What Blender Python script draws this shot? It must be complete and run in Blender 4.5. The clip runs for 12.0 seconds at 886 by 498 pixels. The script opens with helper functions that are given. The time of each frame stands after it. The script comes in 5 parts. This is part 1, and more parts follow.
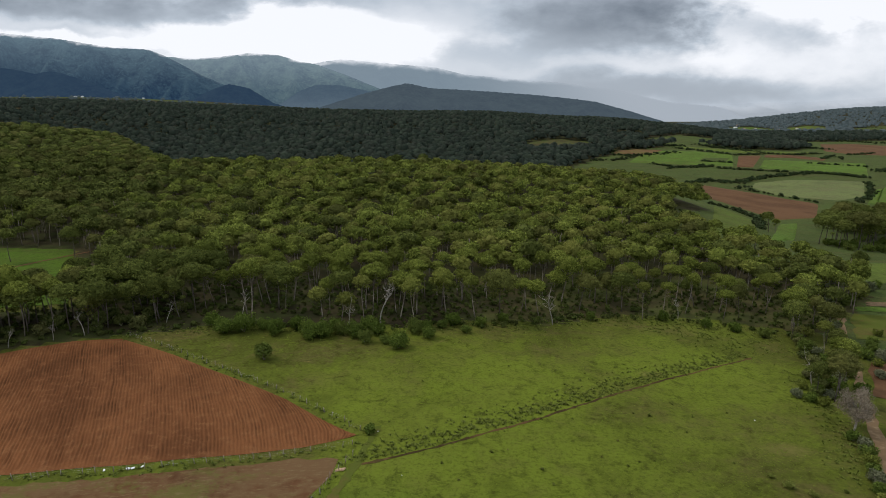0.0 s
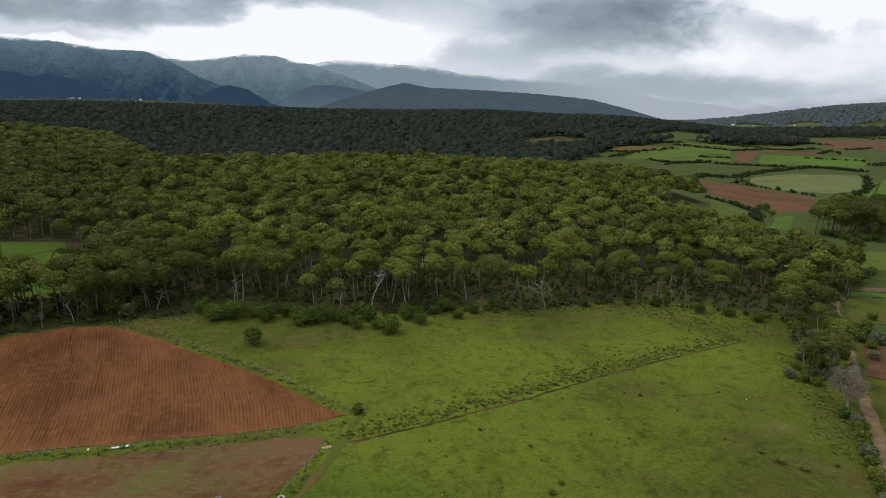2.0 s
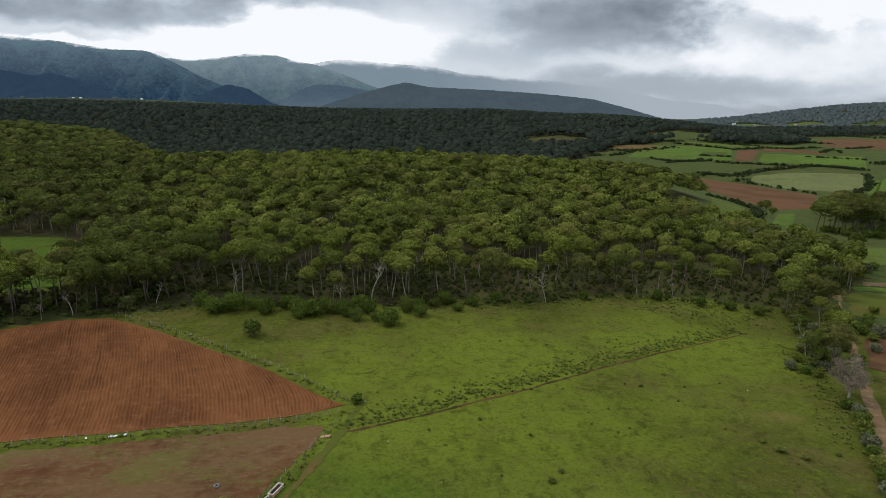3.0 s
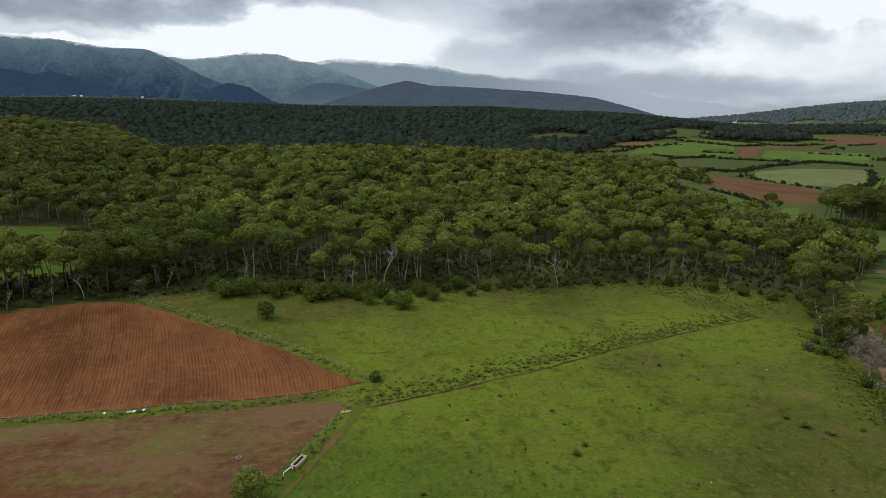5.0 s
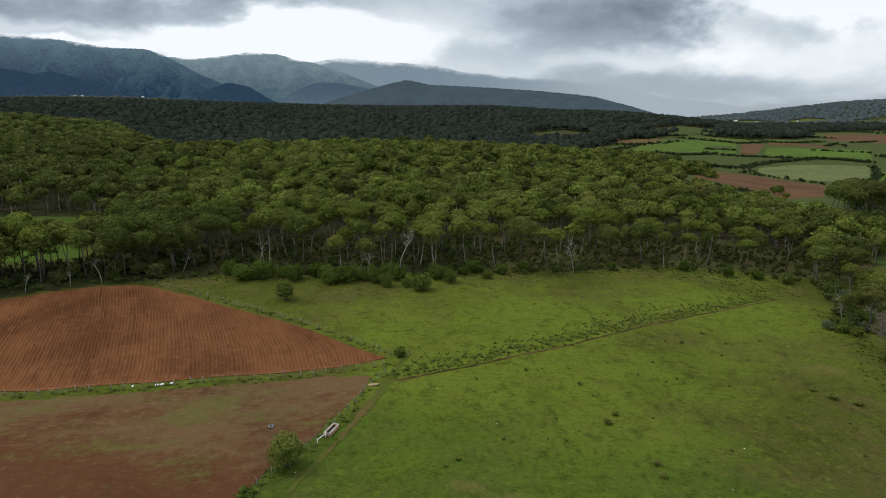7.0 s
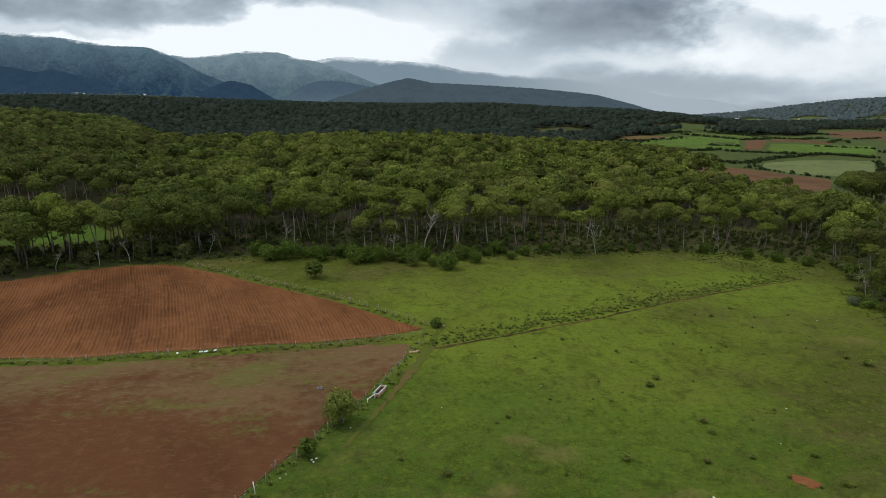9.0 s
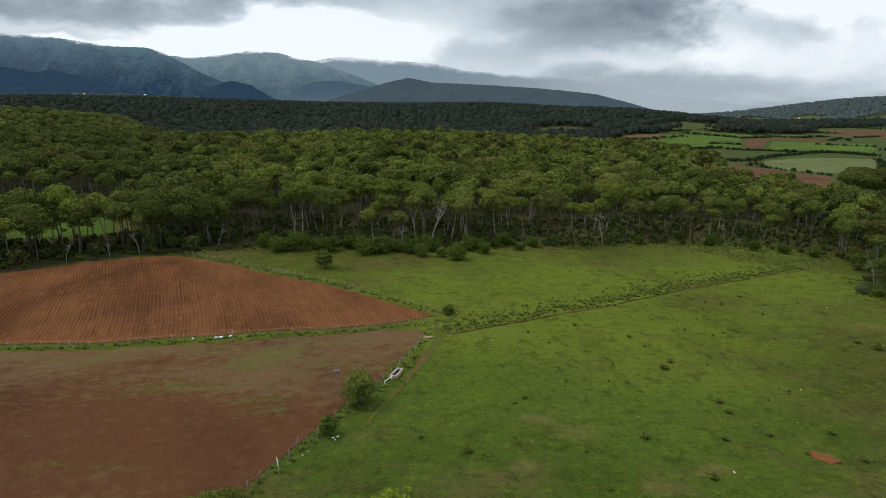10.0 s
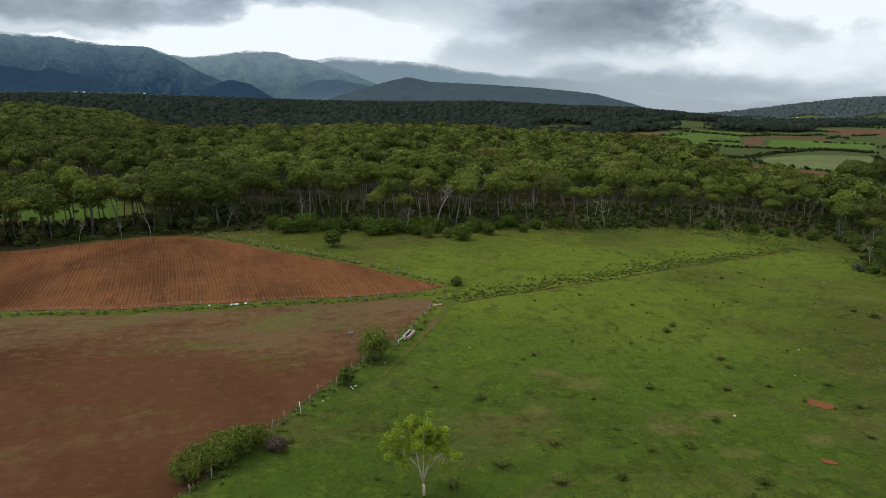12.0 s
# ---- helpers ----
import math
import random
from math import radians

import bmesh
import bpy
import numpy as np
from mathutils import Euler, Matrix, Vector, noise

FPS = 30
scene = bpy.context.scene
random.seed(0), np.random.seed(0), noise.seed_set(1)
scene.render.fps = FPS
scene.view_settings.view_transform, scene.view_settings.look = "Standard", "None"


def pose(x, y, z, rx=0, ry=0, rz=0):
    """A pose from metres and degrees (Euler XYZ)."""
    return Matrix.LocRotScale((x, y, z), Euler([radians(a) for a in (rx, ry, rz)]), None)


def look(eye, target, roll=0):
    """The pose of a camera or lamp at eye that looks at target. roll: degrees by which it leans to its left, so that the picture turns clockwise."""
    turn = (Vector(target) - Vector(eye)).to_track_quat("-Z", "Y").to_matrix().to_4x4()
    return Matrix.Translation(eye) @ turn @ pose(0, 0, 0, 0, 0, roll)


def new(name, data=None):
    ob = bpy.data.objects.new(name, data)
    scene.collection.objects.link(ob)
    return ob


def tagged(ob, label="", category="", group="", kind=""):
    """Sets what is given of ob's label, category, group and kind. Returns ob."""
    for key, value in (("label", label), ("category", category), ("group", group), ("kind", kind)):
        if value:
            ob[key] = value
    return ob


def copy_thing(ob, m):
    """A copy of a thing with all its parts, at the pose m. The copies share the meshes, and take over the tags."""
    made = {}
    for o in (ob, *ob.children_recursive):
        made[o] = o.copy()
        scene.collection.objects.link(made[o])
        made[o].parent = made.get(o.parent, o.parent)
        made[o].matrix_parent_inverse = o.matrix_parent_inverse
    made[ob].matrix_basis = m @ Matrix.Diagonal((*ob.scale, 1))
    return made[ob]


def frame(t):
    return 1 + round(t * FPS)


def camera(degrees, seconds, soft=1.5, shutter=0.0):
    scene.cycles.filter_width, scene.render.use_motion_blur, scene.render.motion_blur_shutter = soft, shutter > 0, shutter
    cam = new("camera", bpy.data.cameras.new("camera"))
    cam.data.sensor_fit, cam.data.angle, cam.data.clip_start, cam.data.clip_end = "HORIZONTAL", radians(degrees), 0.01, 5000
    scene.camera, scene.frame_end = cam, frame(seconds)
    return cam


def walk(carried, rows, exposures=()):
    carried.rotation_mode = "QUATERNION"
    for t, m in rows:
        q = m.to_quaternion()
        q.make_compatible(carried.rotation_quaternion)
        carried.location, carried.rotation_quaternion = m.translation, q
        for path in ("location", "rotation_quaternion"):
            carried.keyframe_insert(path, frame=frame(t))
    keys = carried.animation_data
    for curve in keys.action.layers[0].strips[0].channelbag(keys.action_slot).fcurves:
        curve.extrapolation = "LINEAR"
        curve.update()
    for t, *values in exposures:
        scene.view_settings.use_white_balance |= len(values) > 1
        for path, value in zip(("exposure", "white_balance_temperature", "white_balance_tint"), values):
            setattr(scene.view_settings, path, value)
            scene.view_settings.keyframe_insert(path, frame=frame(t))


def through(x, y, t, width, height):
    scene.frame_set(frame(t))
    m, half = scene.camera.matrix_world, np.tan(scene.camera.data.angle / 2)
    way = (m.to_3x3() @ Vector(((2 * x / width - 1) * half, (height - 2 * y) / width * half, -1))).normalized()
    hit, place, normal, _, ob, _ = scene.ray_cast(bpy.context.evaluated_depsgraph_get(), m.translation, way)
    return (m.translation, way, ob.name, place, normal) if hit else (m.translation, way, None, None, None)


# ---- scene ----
cam = camera(74.0, 12.0, soft=0.9)
PATH = [
    (0, (-0.167, -0.669, 58.515), (-0.165, 1.277, 58.051), 0.1),
    (0.5, (0.085, -0.65, 56.971), (0.09, 1.297, 56.512), -0.1),
    (1, (0.961, -0.86, 55.981), (0.965, 1.087, 55.521), -0.2),
    (1.5, (1.752, -0.855, 55.035), (1.757, 1.091, 54.574), -0.3),
    (2, (2.133, -0.823, 54.114), (2.137, 1.123, 53.651), -0.3),
    (2.5, (2.45, -0.902, 53.155), (2.451, 1.043, 52.691), -0.3),
    (3, (2.354, -0.817, 52.015), (2.355, 1.129, 51.552), -0.3),
    (5, (-1.226, -0.986, 47.628), (-1.225, 0.959, 47.163), -0.3),
    (5.5, (-2.236, -1.154, 46.483), (-2.236, 0.791, 46.019), -0.4),
    (6, (-3.467, -1.426, 45.487), (-3.465, 0.519, 45.022), -0.3),
    (6.5, (-4.748, -1.629, 44.362), (-4.745, 0.316, 43.896), -0.3),
    (7, (-5.958, -2.158, 43.12), (-5.956, -0.212, 42.656), -0.4),
    (8.8, (-12.216, -4.559, 38.772), (-12.212, -2.613, 38.311), -0.4),
    (9, (-12.824, -4.763, 38.515), (-12.822, -2.818, 38.048), -0.4),
    (9.5, (-14.398, -5.276, 37.253), (-14.394, -3.331, 36.787), -0.4),
    (10, (-15.279, -5.823, 36.197), (-15.276, -3.878, 35.731), -0.5),
    (10.5, (-16.043, -6.528, 34.978), (-16.036, -4.583, 34.513), -0.4),
    (11, (-16.551, -7.536, 33.86), (-16.543, -5.591, 33.395), -0.4),
    (11.5, (-16.92, -8.784, 32.749), (-16.912, -6.839, 32.284), -0.4),
    (12, (-17.169, -10.175, 31.757), (-17.162, -8.23, 31.292), -0.4),
]
walk(cam, [(t, look(eye, target, roll)) for t, eye, target, roll in PATH], [(0, 0.0, 6500, 14.5), (3, 0.0, 6500, 13), (7, 0.0, 6430, 11), (12, 0.0, 6350, 9)])

# ---- world, sun ----
SUN_AZIMUTH, SUN_HEIGHT = radians(-75), radians(54)
world = bpy.data.worlds.new("overcast_sky")
scene.world = world
world.use_nodes = True
wn, wl = world.node_tree.nodes, world.node_tree.links
wn.clear()


def wmath(op, a, b=None, c=None):
    n = wn.new("ShaderNodeMath")
    n.operation = op
    for i, v in enumerate((a, b, c)):
        if v is None:
            continue
        if isinstance(v, (int, float)):
            n.inputs[i].default_value = v
        else:
            wl.new(v, n.inputs[i])
    return n.outputs[0]


def wnoise(vec, scale, detail, rough, dist=0.0):
    n = wn.new("ShaderNodeTexNoise")
    n.inputs["Scale"].default_value, n.inputs["Detail"].default_value = scale, detail
    n.inputs["Roughness"].default_value, n.inputs["Distortion"].default_value = rough, dist
    wl.new(vec, n.inputs["Vector"])
    return n.outputs["Fac"]


sky_dir = wn.new("ShaderNodeTexCoord").outputs["Generated"]
split = wn.new("ShaderNodeSeparateXYZ")
wl.new(sky_dir, split.inputs[0])
ahead = wmath("MAXIMUM", split.outputs["Y"], 0.08)
su, sv = wmath("DIVIDE", split.outputs["X"], ahead), wmath("DIVIDE", split.outputs["Z"], ahead)
# cloud cover: broad billows with finer edges, drawn out sideways
flat = wn.new("ShaderNodeCombineXYZ")
wl.new(su, flat.inputs[0]), wl.new(wmath("MULTIPLY", sv, 2.0), flat.inputs[1]), wl.new(wmath("MULTIPLY", split.outputs["Y"], 0.6), flat.inputs[2])
billow = wnoise(flat.outputs[0], 6.0, 9, 0.56, 0.12)
wisps = wnoise(flat.outputs[0], 15.0, 7, 0.58, 0.1)
wu = wmath("ADD", su, wmath("MULTIPLY", wmath("SUBTRACT", wisps, 0.5), 0.22))
wv = wmath("ADD", sv, wmath("MULTIPLY", wmath("SUBTRACT", billow, 0.5), 0.10))
# rain blurs the cloud base towards the horizon
clear = wmath("MINIMUM", wmath("MAXIMUM", wmath("MULTIPLY", wmath("SUBTRACT", sv, 0.03), 12.0), 0.15), 1.0)
bright = wmath("MULTIPLY_ADD", wmath("MULTIPLY", wmath("SUBTRACT", billow, 0.5), 0.5), clear, 0.73)
bright = wmath("MULTIPLY_ADD", wmath("MULTIPLY", wmath("SUBTRACT", wisps, 0.5), 0.22), clear, bright)
# (across, up, half width, half height, brightness added): breaks and thick masses of the cloud cover
for cu, cv, hu, hv, add in (
    (-0.25, 0.108, 0.20, 0.034, 0.8), (-0.66, 0.108, 0.14, 0.010, 0.5), (-0.62, 0.162, 0.42, 0.018, -0.34), (-0.50, 0.112, 0.16, 0.014, -0.06),
    (0.28, 0.142, 0.18, 0.046, -0.40), (0.12, 0.088, 0.16, 0.014, -0.1), (0.05, 0.120, 0.07, 0.02, 0.06),
    (0.57, 0.128, 0.075, 0.028, -0.3), (0.66, 0.170, 0.2, 0.045, 0.42), (0.46, 0.115, 0.055, 0.04, 0.12), (0.36, 0.075, 0.14, 0.02, 0.12), (0.64, 0.10, 0.18, 0.04, 0.2), (0.32, 0.028, 0.3, 0.028, -0.25),
):
    du, dv = wmath("DIVIDE", wmath("SUBTRACT", wu, cu), hu), wmath("DIVIDE", wmath("SUBTRACT", wv, cv), hv)
    d2 = wmath("ADD", wmath("MULTIPLY", du, du), wmath("MULTIPLY", dv, dv))
    g = wmath("EXPONENT", wmath("MULTIPLY", wmath("POWER", d2, 1.8), -0.6))
    bright = wmath("MULTIPLY_ADD", wmath("MULTIPLY", g, wmath("GREATER_THAN", split.outputs["Y"], 0.2)), add, bright)
bright = wmath("MAXIMUM", wmath("MINIMUM", bright, 1.15), 0.2)
tone = wn.new("ShaderNodeValToRGB")
tone.color_ramp.elements[0].position, tone.color_ramp.elements[0].color = 0.0, (0.0, 0.0, 0.0, 1)
tone.color_ramp.elements[1].position, tone.color_ramp.elements[1].color = 1.0, (0.95, 1.0, 1.03, 1)
for at, col in ((0.25, (0.182, 0.222, 0.265, 1)), (0.6, (0.498, 0.578, 0.645, 1))):
    e = tone.color_ramp.elements.new(at)
    e.color = col
wl.new(bright, tone.inputs[0])
sky = wn.new("ShaderNodeTexSky")
sky.sky_type, sky.sun_disc, sky.sun_elevation, sky.sun_rotation = "NISHITA", False, SUN_HEIGHT, SUN_AZIMUTH
back_sky, back_cloud, both, out = wn.new("ShaderNodeBackground"), wn.new("ShaderNodeBackground"), wn.new("ShaderNodeMixShader"), wn.new("ShaderNodeOutputWorld")
wl.new(sky.outputs[0], back_sky.inputs[0]), wl.new(tone.outputs[0], back_cloud.inputs[0])
zenith = wmath("MULTIPLY_ADD", wmath("MAXIMUM", wmath("SUBTRACT", split.outputs["Z"], 0.18), 0.0), 0.85, 1.0)
wl.new(zenith, back_cloud.inputs[1])  # cloud cover is brighter overhead than at the horizon
back_sky.inputs[1].default_value, back_cloud.inputs[1].default_value, both.inputs[0].default_value = 0.08, 1.0, 0.94
wl.new(back_sky.outputs[0], both.inputs[1]), wl.new(back_cloud.outputs[0], both.inputs[2]), wl.new(both.outputs[0], out.inputs[0])

sun = new("sun", bpy.data.lights.new("sun", "SUN"))
sun.data.energy, sun.data.angle, sun.data.color = 1.45, radians(10), (1.0, 0.95, 0.86)
sun_from = Vector((math.sin(SUN_AZIMUTH) * math.cos(SUN_HEIGHT), math.cos(SUN_AZIMUTH) * math.cos(SUN_HEIGHT), math.sin(SUN_HEIGHT)))
sun.matrix_world = look(sun_from * 900, (0, 0, 0))
scene.view_settings.exposure = 0.0


# ---- materials ----
class Nodes:
    """A node material under construction, with short names for the usual nodes."""

    def __init__(self, name, rough=0.9):
        self.m = bpy.data.materials.new(name)
        self.m.use_nodes = True
        self.t = self.m.node_tree
        self.b = self.t.nodes["Principled BSDF"]
        self.b.inputs["Roughness"].default_value = rough
        self.b.inputs["Specular IOR Level"].default_value = 0.2 if rough < 0.88 else 0.03
        self.geo = self.t.nodes.new("ShaderNodeNewGeometry")

    def put(self, value, socket):
        if isinstance(value, (int, float)):
            socket.default_value = value
        elif isinstance(value, tuple):
            socket.default_value = (*value, 1)
        else:
            self.t.links.new(value, socket)

    def noise(self, scale, detail=4, rough=0.55, stretch=None, dist=0.0):
        n = self.t.nodes.new("ShaderNodeTexNoise")
        n.inputs["Scale"].default_value, n.inputs["Detail"].default_value = scale, detail
        n.inputs["Roughness"].default_value, n.inputs["Distortion"].default_value = rough, dist
        vec = self.geo.outputs["Position"]
        if stretch:
            mp = self.t.nodes.new("ShaderNodeMapping")
            mp.vector_type = "TEXTURE"
            mp.inputs["Rotation"].default_value[2], mp.inputs["Scale"].default_value = stretch[0], tuple(1 / v for v in stretch[1])
            self.t.links.new(vec, mp.inputs[0])
            vec = mp.outputs[0]
        self.t.links.new(vec, n.inputs["Vector"])
        return n.outputs["Fac"]

    def attribute(self, name):
        n = self.t.nodes.new("ShaderNodeAttribute")
        n.attribute_name = name
        return n.outputs["Fac"]

    def spot(self, place, x, y, wide, deep):
        """1 in the middle of an oval patch of the plan, 0 outside."""
        u = self.math("DIVIDE", self.math("SUBTRACT", place.outputs[0], x), wide)
        v = self.math("DIVIDE", self.math("SUBTRACT", place.outputs[1], y), deep)
        return self.math("SUBTRACT", 1.0, self.math("ADD", self.math("MULTIPLY", u, u), self.math("MULTIPLY", v, v)))

    def step(self, fac, a, b):
        n = self.t.nodes.new("ShaderNodeMapRange")
        n.interpolation_type = "SMOOTHSTEP"
        n.inputs["From Min"].default_value, n.inputs["From Max"].default_value = a, b
        self.put(fac, n.inputs["Value"])
        return n.outputs[0]

    def math(self, op, a, b):
        n = self.t.nodes.new("ShaderNodeMath")
        n.operation = op
        self.put(a, n.inputs[0]), self.put(b, n.inputs[1])
        return n.outputs[0]

    def mix(self, fac, a, b):
        n = self.t.nodes.new("ShaderNodeMix")
        n.data_type = "RGBA"
        self.put(fac, n.inputs[0]), self.put(a, n.inputs[6]), self.put(b, n.inputs[7])
        return n.outputs[2]

    def bump(self, fac, strength, distance):
        n = self.t.nodes.new("ShaderNodeBump")
        n.inputs["Strength"].default_value, n.inputs["Distance"].default_value = strength, distance
        self.put(fac, n.inputs["Height"])
        self.t.links.new(n.outputs[0], self.b.inputs["Normal"])

    def done(self, color):
        self.put(color, self.b.inputs["Base Color"])
        return self.m


def grass_material(name, lush, plain, dry, rich=0.5, belt=None, deep=None):
    k = Nodes(name, 0.95)
    broad, mid, fine = k.noise(0.022, 5, 0.62), k.noise(0.11, 6, 0.72, dist=0.7), k.noise(1.3, 6, 0.75)
    if belt:
        sep = k.t.nodes.new("ShaderNodeSeparateXYZ")
        k.t.links.new(k.geo.outputs["Position"], sep.inputs[0])
        moist = k.math("SUBTRACT", k.step(sep.outputs[1], belt[0], belt[1]), k.step(sep.outputs[1], belt[2], belt[3]))
        moist = k.math("SUBTRACT", moist, k.math("MULTIPLY", k.math("MULTIPLY", k.step(sep.outputs[0], 12, 65), k.math("SUBTRACT", 1.0, k.step(sep.outputs[1], 100, 140))), 1.3))
        moist = k.math("SUBTRACT", moist, k.math("SUBTRACT", 1.0, k.step(sep.outputs[0], -34, -12)))
        broad = k.math("ADD", broad, k.math("MULTIPLY", moist, 0.2))
    rich_part = k.step(broad, rich - 0.14, rich + 0.16)
    c = k.mix(rich_part, plain, lush)
    if deep:  # sappier grass on the low ground
        sap = k.math("ADD", k.math("SUBTRACT", 1.0, k.step(sep.outputs[1], 55, 112)), k.math("MULTIPLY", k.math("SUBTRACT", k.noise(0.05, 4, 0.6), 0.5), 1.2))
        sap = k.math("SUBTRACT", sap, k.math("MULTIPLY", k.step(sep.outputs[0], -10, 45), 0.3))
        c = k.mix(k.math("MULTIPLY", k.step(sap, 0.25, 1.0), 0.7), c, deep)
    dark = tuple(v * 0.42 for v in plain)
    poor = k.math("SUBTRACT", 1.0, k.math("MULTIPLY", rich_part, 0.75))
    c = k.mix(k.math("MULTIPLY", k.step(k.noise(0.05, 6, 0.7, (0.2, (0.6, 1.5, 1.0))), 0.45, 0.64), k.math("MULTIPLY", poor, 0.65)), c, dry)
    c = k.mix(k.math("MULTIPLY", k.step(mid, 0.47, 0.68), k.math("MULTIPLY", poor, 0.75)), c, dry)
    c = k.mix(k.math("MULTIPLY", k.step(k.noise(0.033, 5, 0.66), 0.52, 0.7), 0.45), c, dark)
    c = k.mix(k.math("MULTIPLY", k.step(k.noise(0.33, 7, 0.75, dist=0.4), 0.48, 0.68), 0.65), c, dark)
    c = k.mix(k.math("MULTIPLY", k.step(fine, 0.46, 0.7), 0.55), c, dark)
    c = k.mix(k.math("MULTIPLY", k.step(k.noise(0.7, 6, 0.72), 0.5, 0.68), 0.5), c, lush)
    c = k.mix(k.math("MULTIPLY", k.step(k.noise(0.16, 7, 0.78, (0.1, (0.7, 1.2, 1.0))), 0.6, 0.74), k.math("MULTIPLY", poor, 0.8)), c, tuple(v * 1.7 for v in dry))
    for x, y, wide, far in DRY_SPOTS if belt else ():
        mask = k.math("ADD", k.spot(sep, x, y, wide, far), k.math("MULTIPLY", k.math("SUBTRACT", k.noise(0.7, 6, 0.72), 0.5), 2.6))
        c = k.mix(k.math("MULTIPLY", k.step(mask, -0.2, 1.5), 0.6), c, tuple(v * 1.45 for v in dry))
    k.bump(k.noise(1.6, 5, 0.75), 0.8, 0.22)
    return k.done(c)


# dry patches of the pasture: x, y, half width, half depth
DRY_SPOTS = ((7.5, 48.4, 3.4, 1.7), (1.2, 59.6, 3.6, 2.2), (-3.0, 62.5, 3.0, 1.6), (13.4, 43.8, 3.0, 1.3), (14.5, 51.5, 2.6, 1.5), (51.6, 133.8, 4.5, 2.2), (67, 101, 5.5, 3.0), (-6.0, 52.0, 2.4, 1.3), (24.0, 46.0, 3.0, 1.6))
PASTURE = grass_material("pasture_grass", (0.108, 0.138, 0.015), (0.062, 0.071, 0.0114), (0.092, 0.074, 0.025), 0.53, (46, 70, 118, 165), (0.043, 0.079, 0.0105))
MEADOW = grass_material("meadow_grass", (0.085, 0.118, 0.021), (0.07, 0.094, 0.018), (0.085, 0.08, 0.026))
PALE_MEADOW = grass_material("pale_meadow_grass", (0.125, 0.148, 0.05), (0.108, 0.126, 0.046), (0.125, 0.116, 0.055))
DULL_MEADOW = grass_material("dull_meadow_grass", (0.062, 0.086, 0.022), (0.052, 0.07, 0.019), (0.07, 0.064, 0.023))
LUSH_MEADOW = grass_material("lush_meadow_grass", (0.082, 0.138, 0.021), (0.068, 0.112, 0.018), (0.085, 0.092, 0.024))
CLEARING_GRASS = grass_material("clearing_grass", (0.064, 0.11, 0.012), (0.054, 0.094, 0.011), (0.064, 0.07, 0.019))


def soil_material(name, main, dark, pale, grass=None, cover=0.6, furrow=False, belt=None):
    k = Nodes(name, 0.95)
    c = k.mix(k.step(k.noise(0.05, 4, 0.6, (0.45, (1.0, 0.35, 1.0))), 0.42, 0.62), main, dark)
    c = k.mix(k.math("MULTIPLY", k.step(k.noise(0.6, 5, 0.65), 0.48, 0.7), 0.6), c, pale)
    c = k.mix(k.math("MULTIPLY", k.step(k.noise(3.0, 4, 0.7), 0.5, 0.7), 0.5), c, dark)
    if furrow:
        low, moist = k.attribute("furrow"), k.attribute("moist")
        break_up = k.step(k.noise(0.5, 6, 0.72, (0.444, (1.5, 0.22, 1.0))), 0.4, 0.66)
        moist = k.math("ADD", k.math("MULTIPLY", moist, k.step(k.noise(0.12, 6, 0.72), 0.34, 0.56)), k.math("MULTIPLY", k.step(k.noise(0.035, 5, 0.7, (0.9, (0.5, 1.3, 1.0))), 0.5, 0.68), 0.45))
        # furrow bottoms darkened in the colour: shade between the ridges, and damp soil
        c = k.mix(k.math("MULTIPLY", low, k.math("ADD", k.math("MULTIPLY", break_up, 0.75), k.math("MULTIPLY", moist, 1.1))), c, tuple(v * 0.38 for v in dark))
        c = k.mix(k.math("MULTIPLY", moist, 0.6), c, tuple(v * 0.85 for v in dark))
    if grass:
        patch = k.math("ADD", k.noise(0.055, 5, 0.65, (0.1, (0.6, 1.3, 1.0))), k.math("MULTIPLY", k.math("SUBTRACT", k.noise(0.5, 5, 0.7), 0.5), 0.5))
        if belt:
            sep = k.t.nodes.new("ShaderNodeSeparateXYZ")
            k.t.links.new(k.geo.outputs["Position"], sep.inputs[0])
            patch = k.math("ADD", patch, k.math("MULTIPLY", k.step(sep.outputs[1], belt[0], belt[1]), belt[2]))
        c = k.mix(k.math("MULTIPLY", k.step(patch, cover - 0.12, cover + 0.16), 0.65 if belt else 0.8), c, grass)
        if belt:
            weeds = k.math("ADD", k.noise(0.09, 5, 0.7, (0.1, (0.5, 1.3, 1.0))), k.math("MULTIPLY", k.math("SUBTRACT", k.noise(0.9, 5, 0.75), 0.5), 0.45))
            c = k.mix(k.math("MULTIPLY", k.step(k.math("ADD", weeds, k.math("MULTIPLY", k.math("SUBTRACT", k.step(sep.outputs[1], 58, 86), 0.5), 0.1)), 0.52, 0.68), 0.7), c, (0.09, 0.092, 0.022))
    if belt:
        stalks = k.math("MULTIPLY", k.step(k.noise(0.9, 7, 0.78, (0.1, (0.6, 1.6, 1.0))), 0.5, 0.7), k.math("ADD", k.math("MULTIPLY", k.step(sep.outputs[1], 50, 84), 0.6), 0.15))
        c = k.mix(stalks, c, (0.16, 0.115, 0.055))
    k.bump(k.noise(2.0, 5, 0.7), 0.7, 0.1)
    return k.done(c)


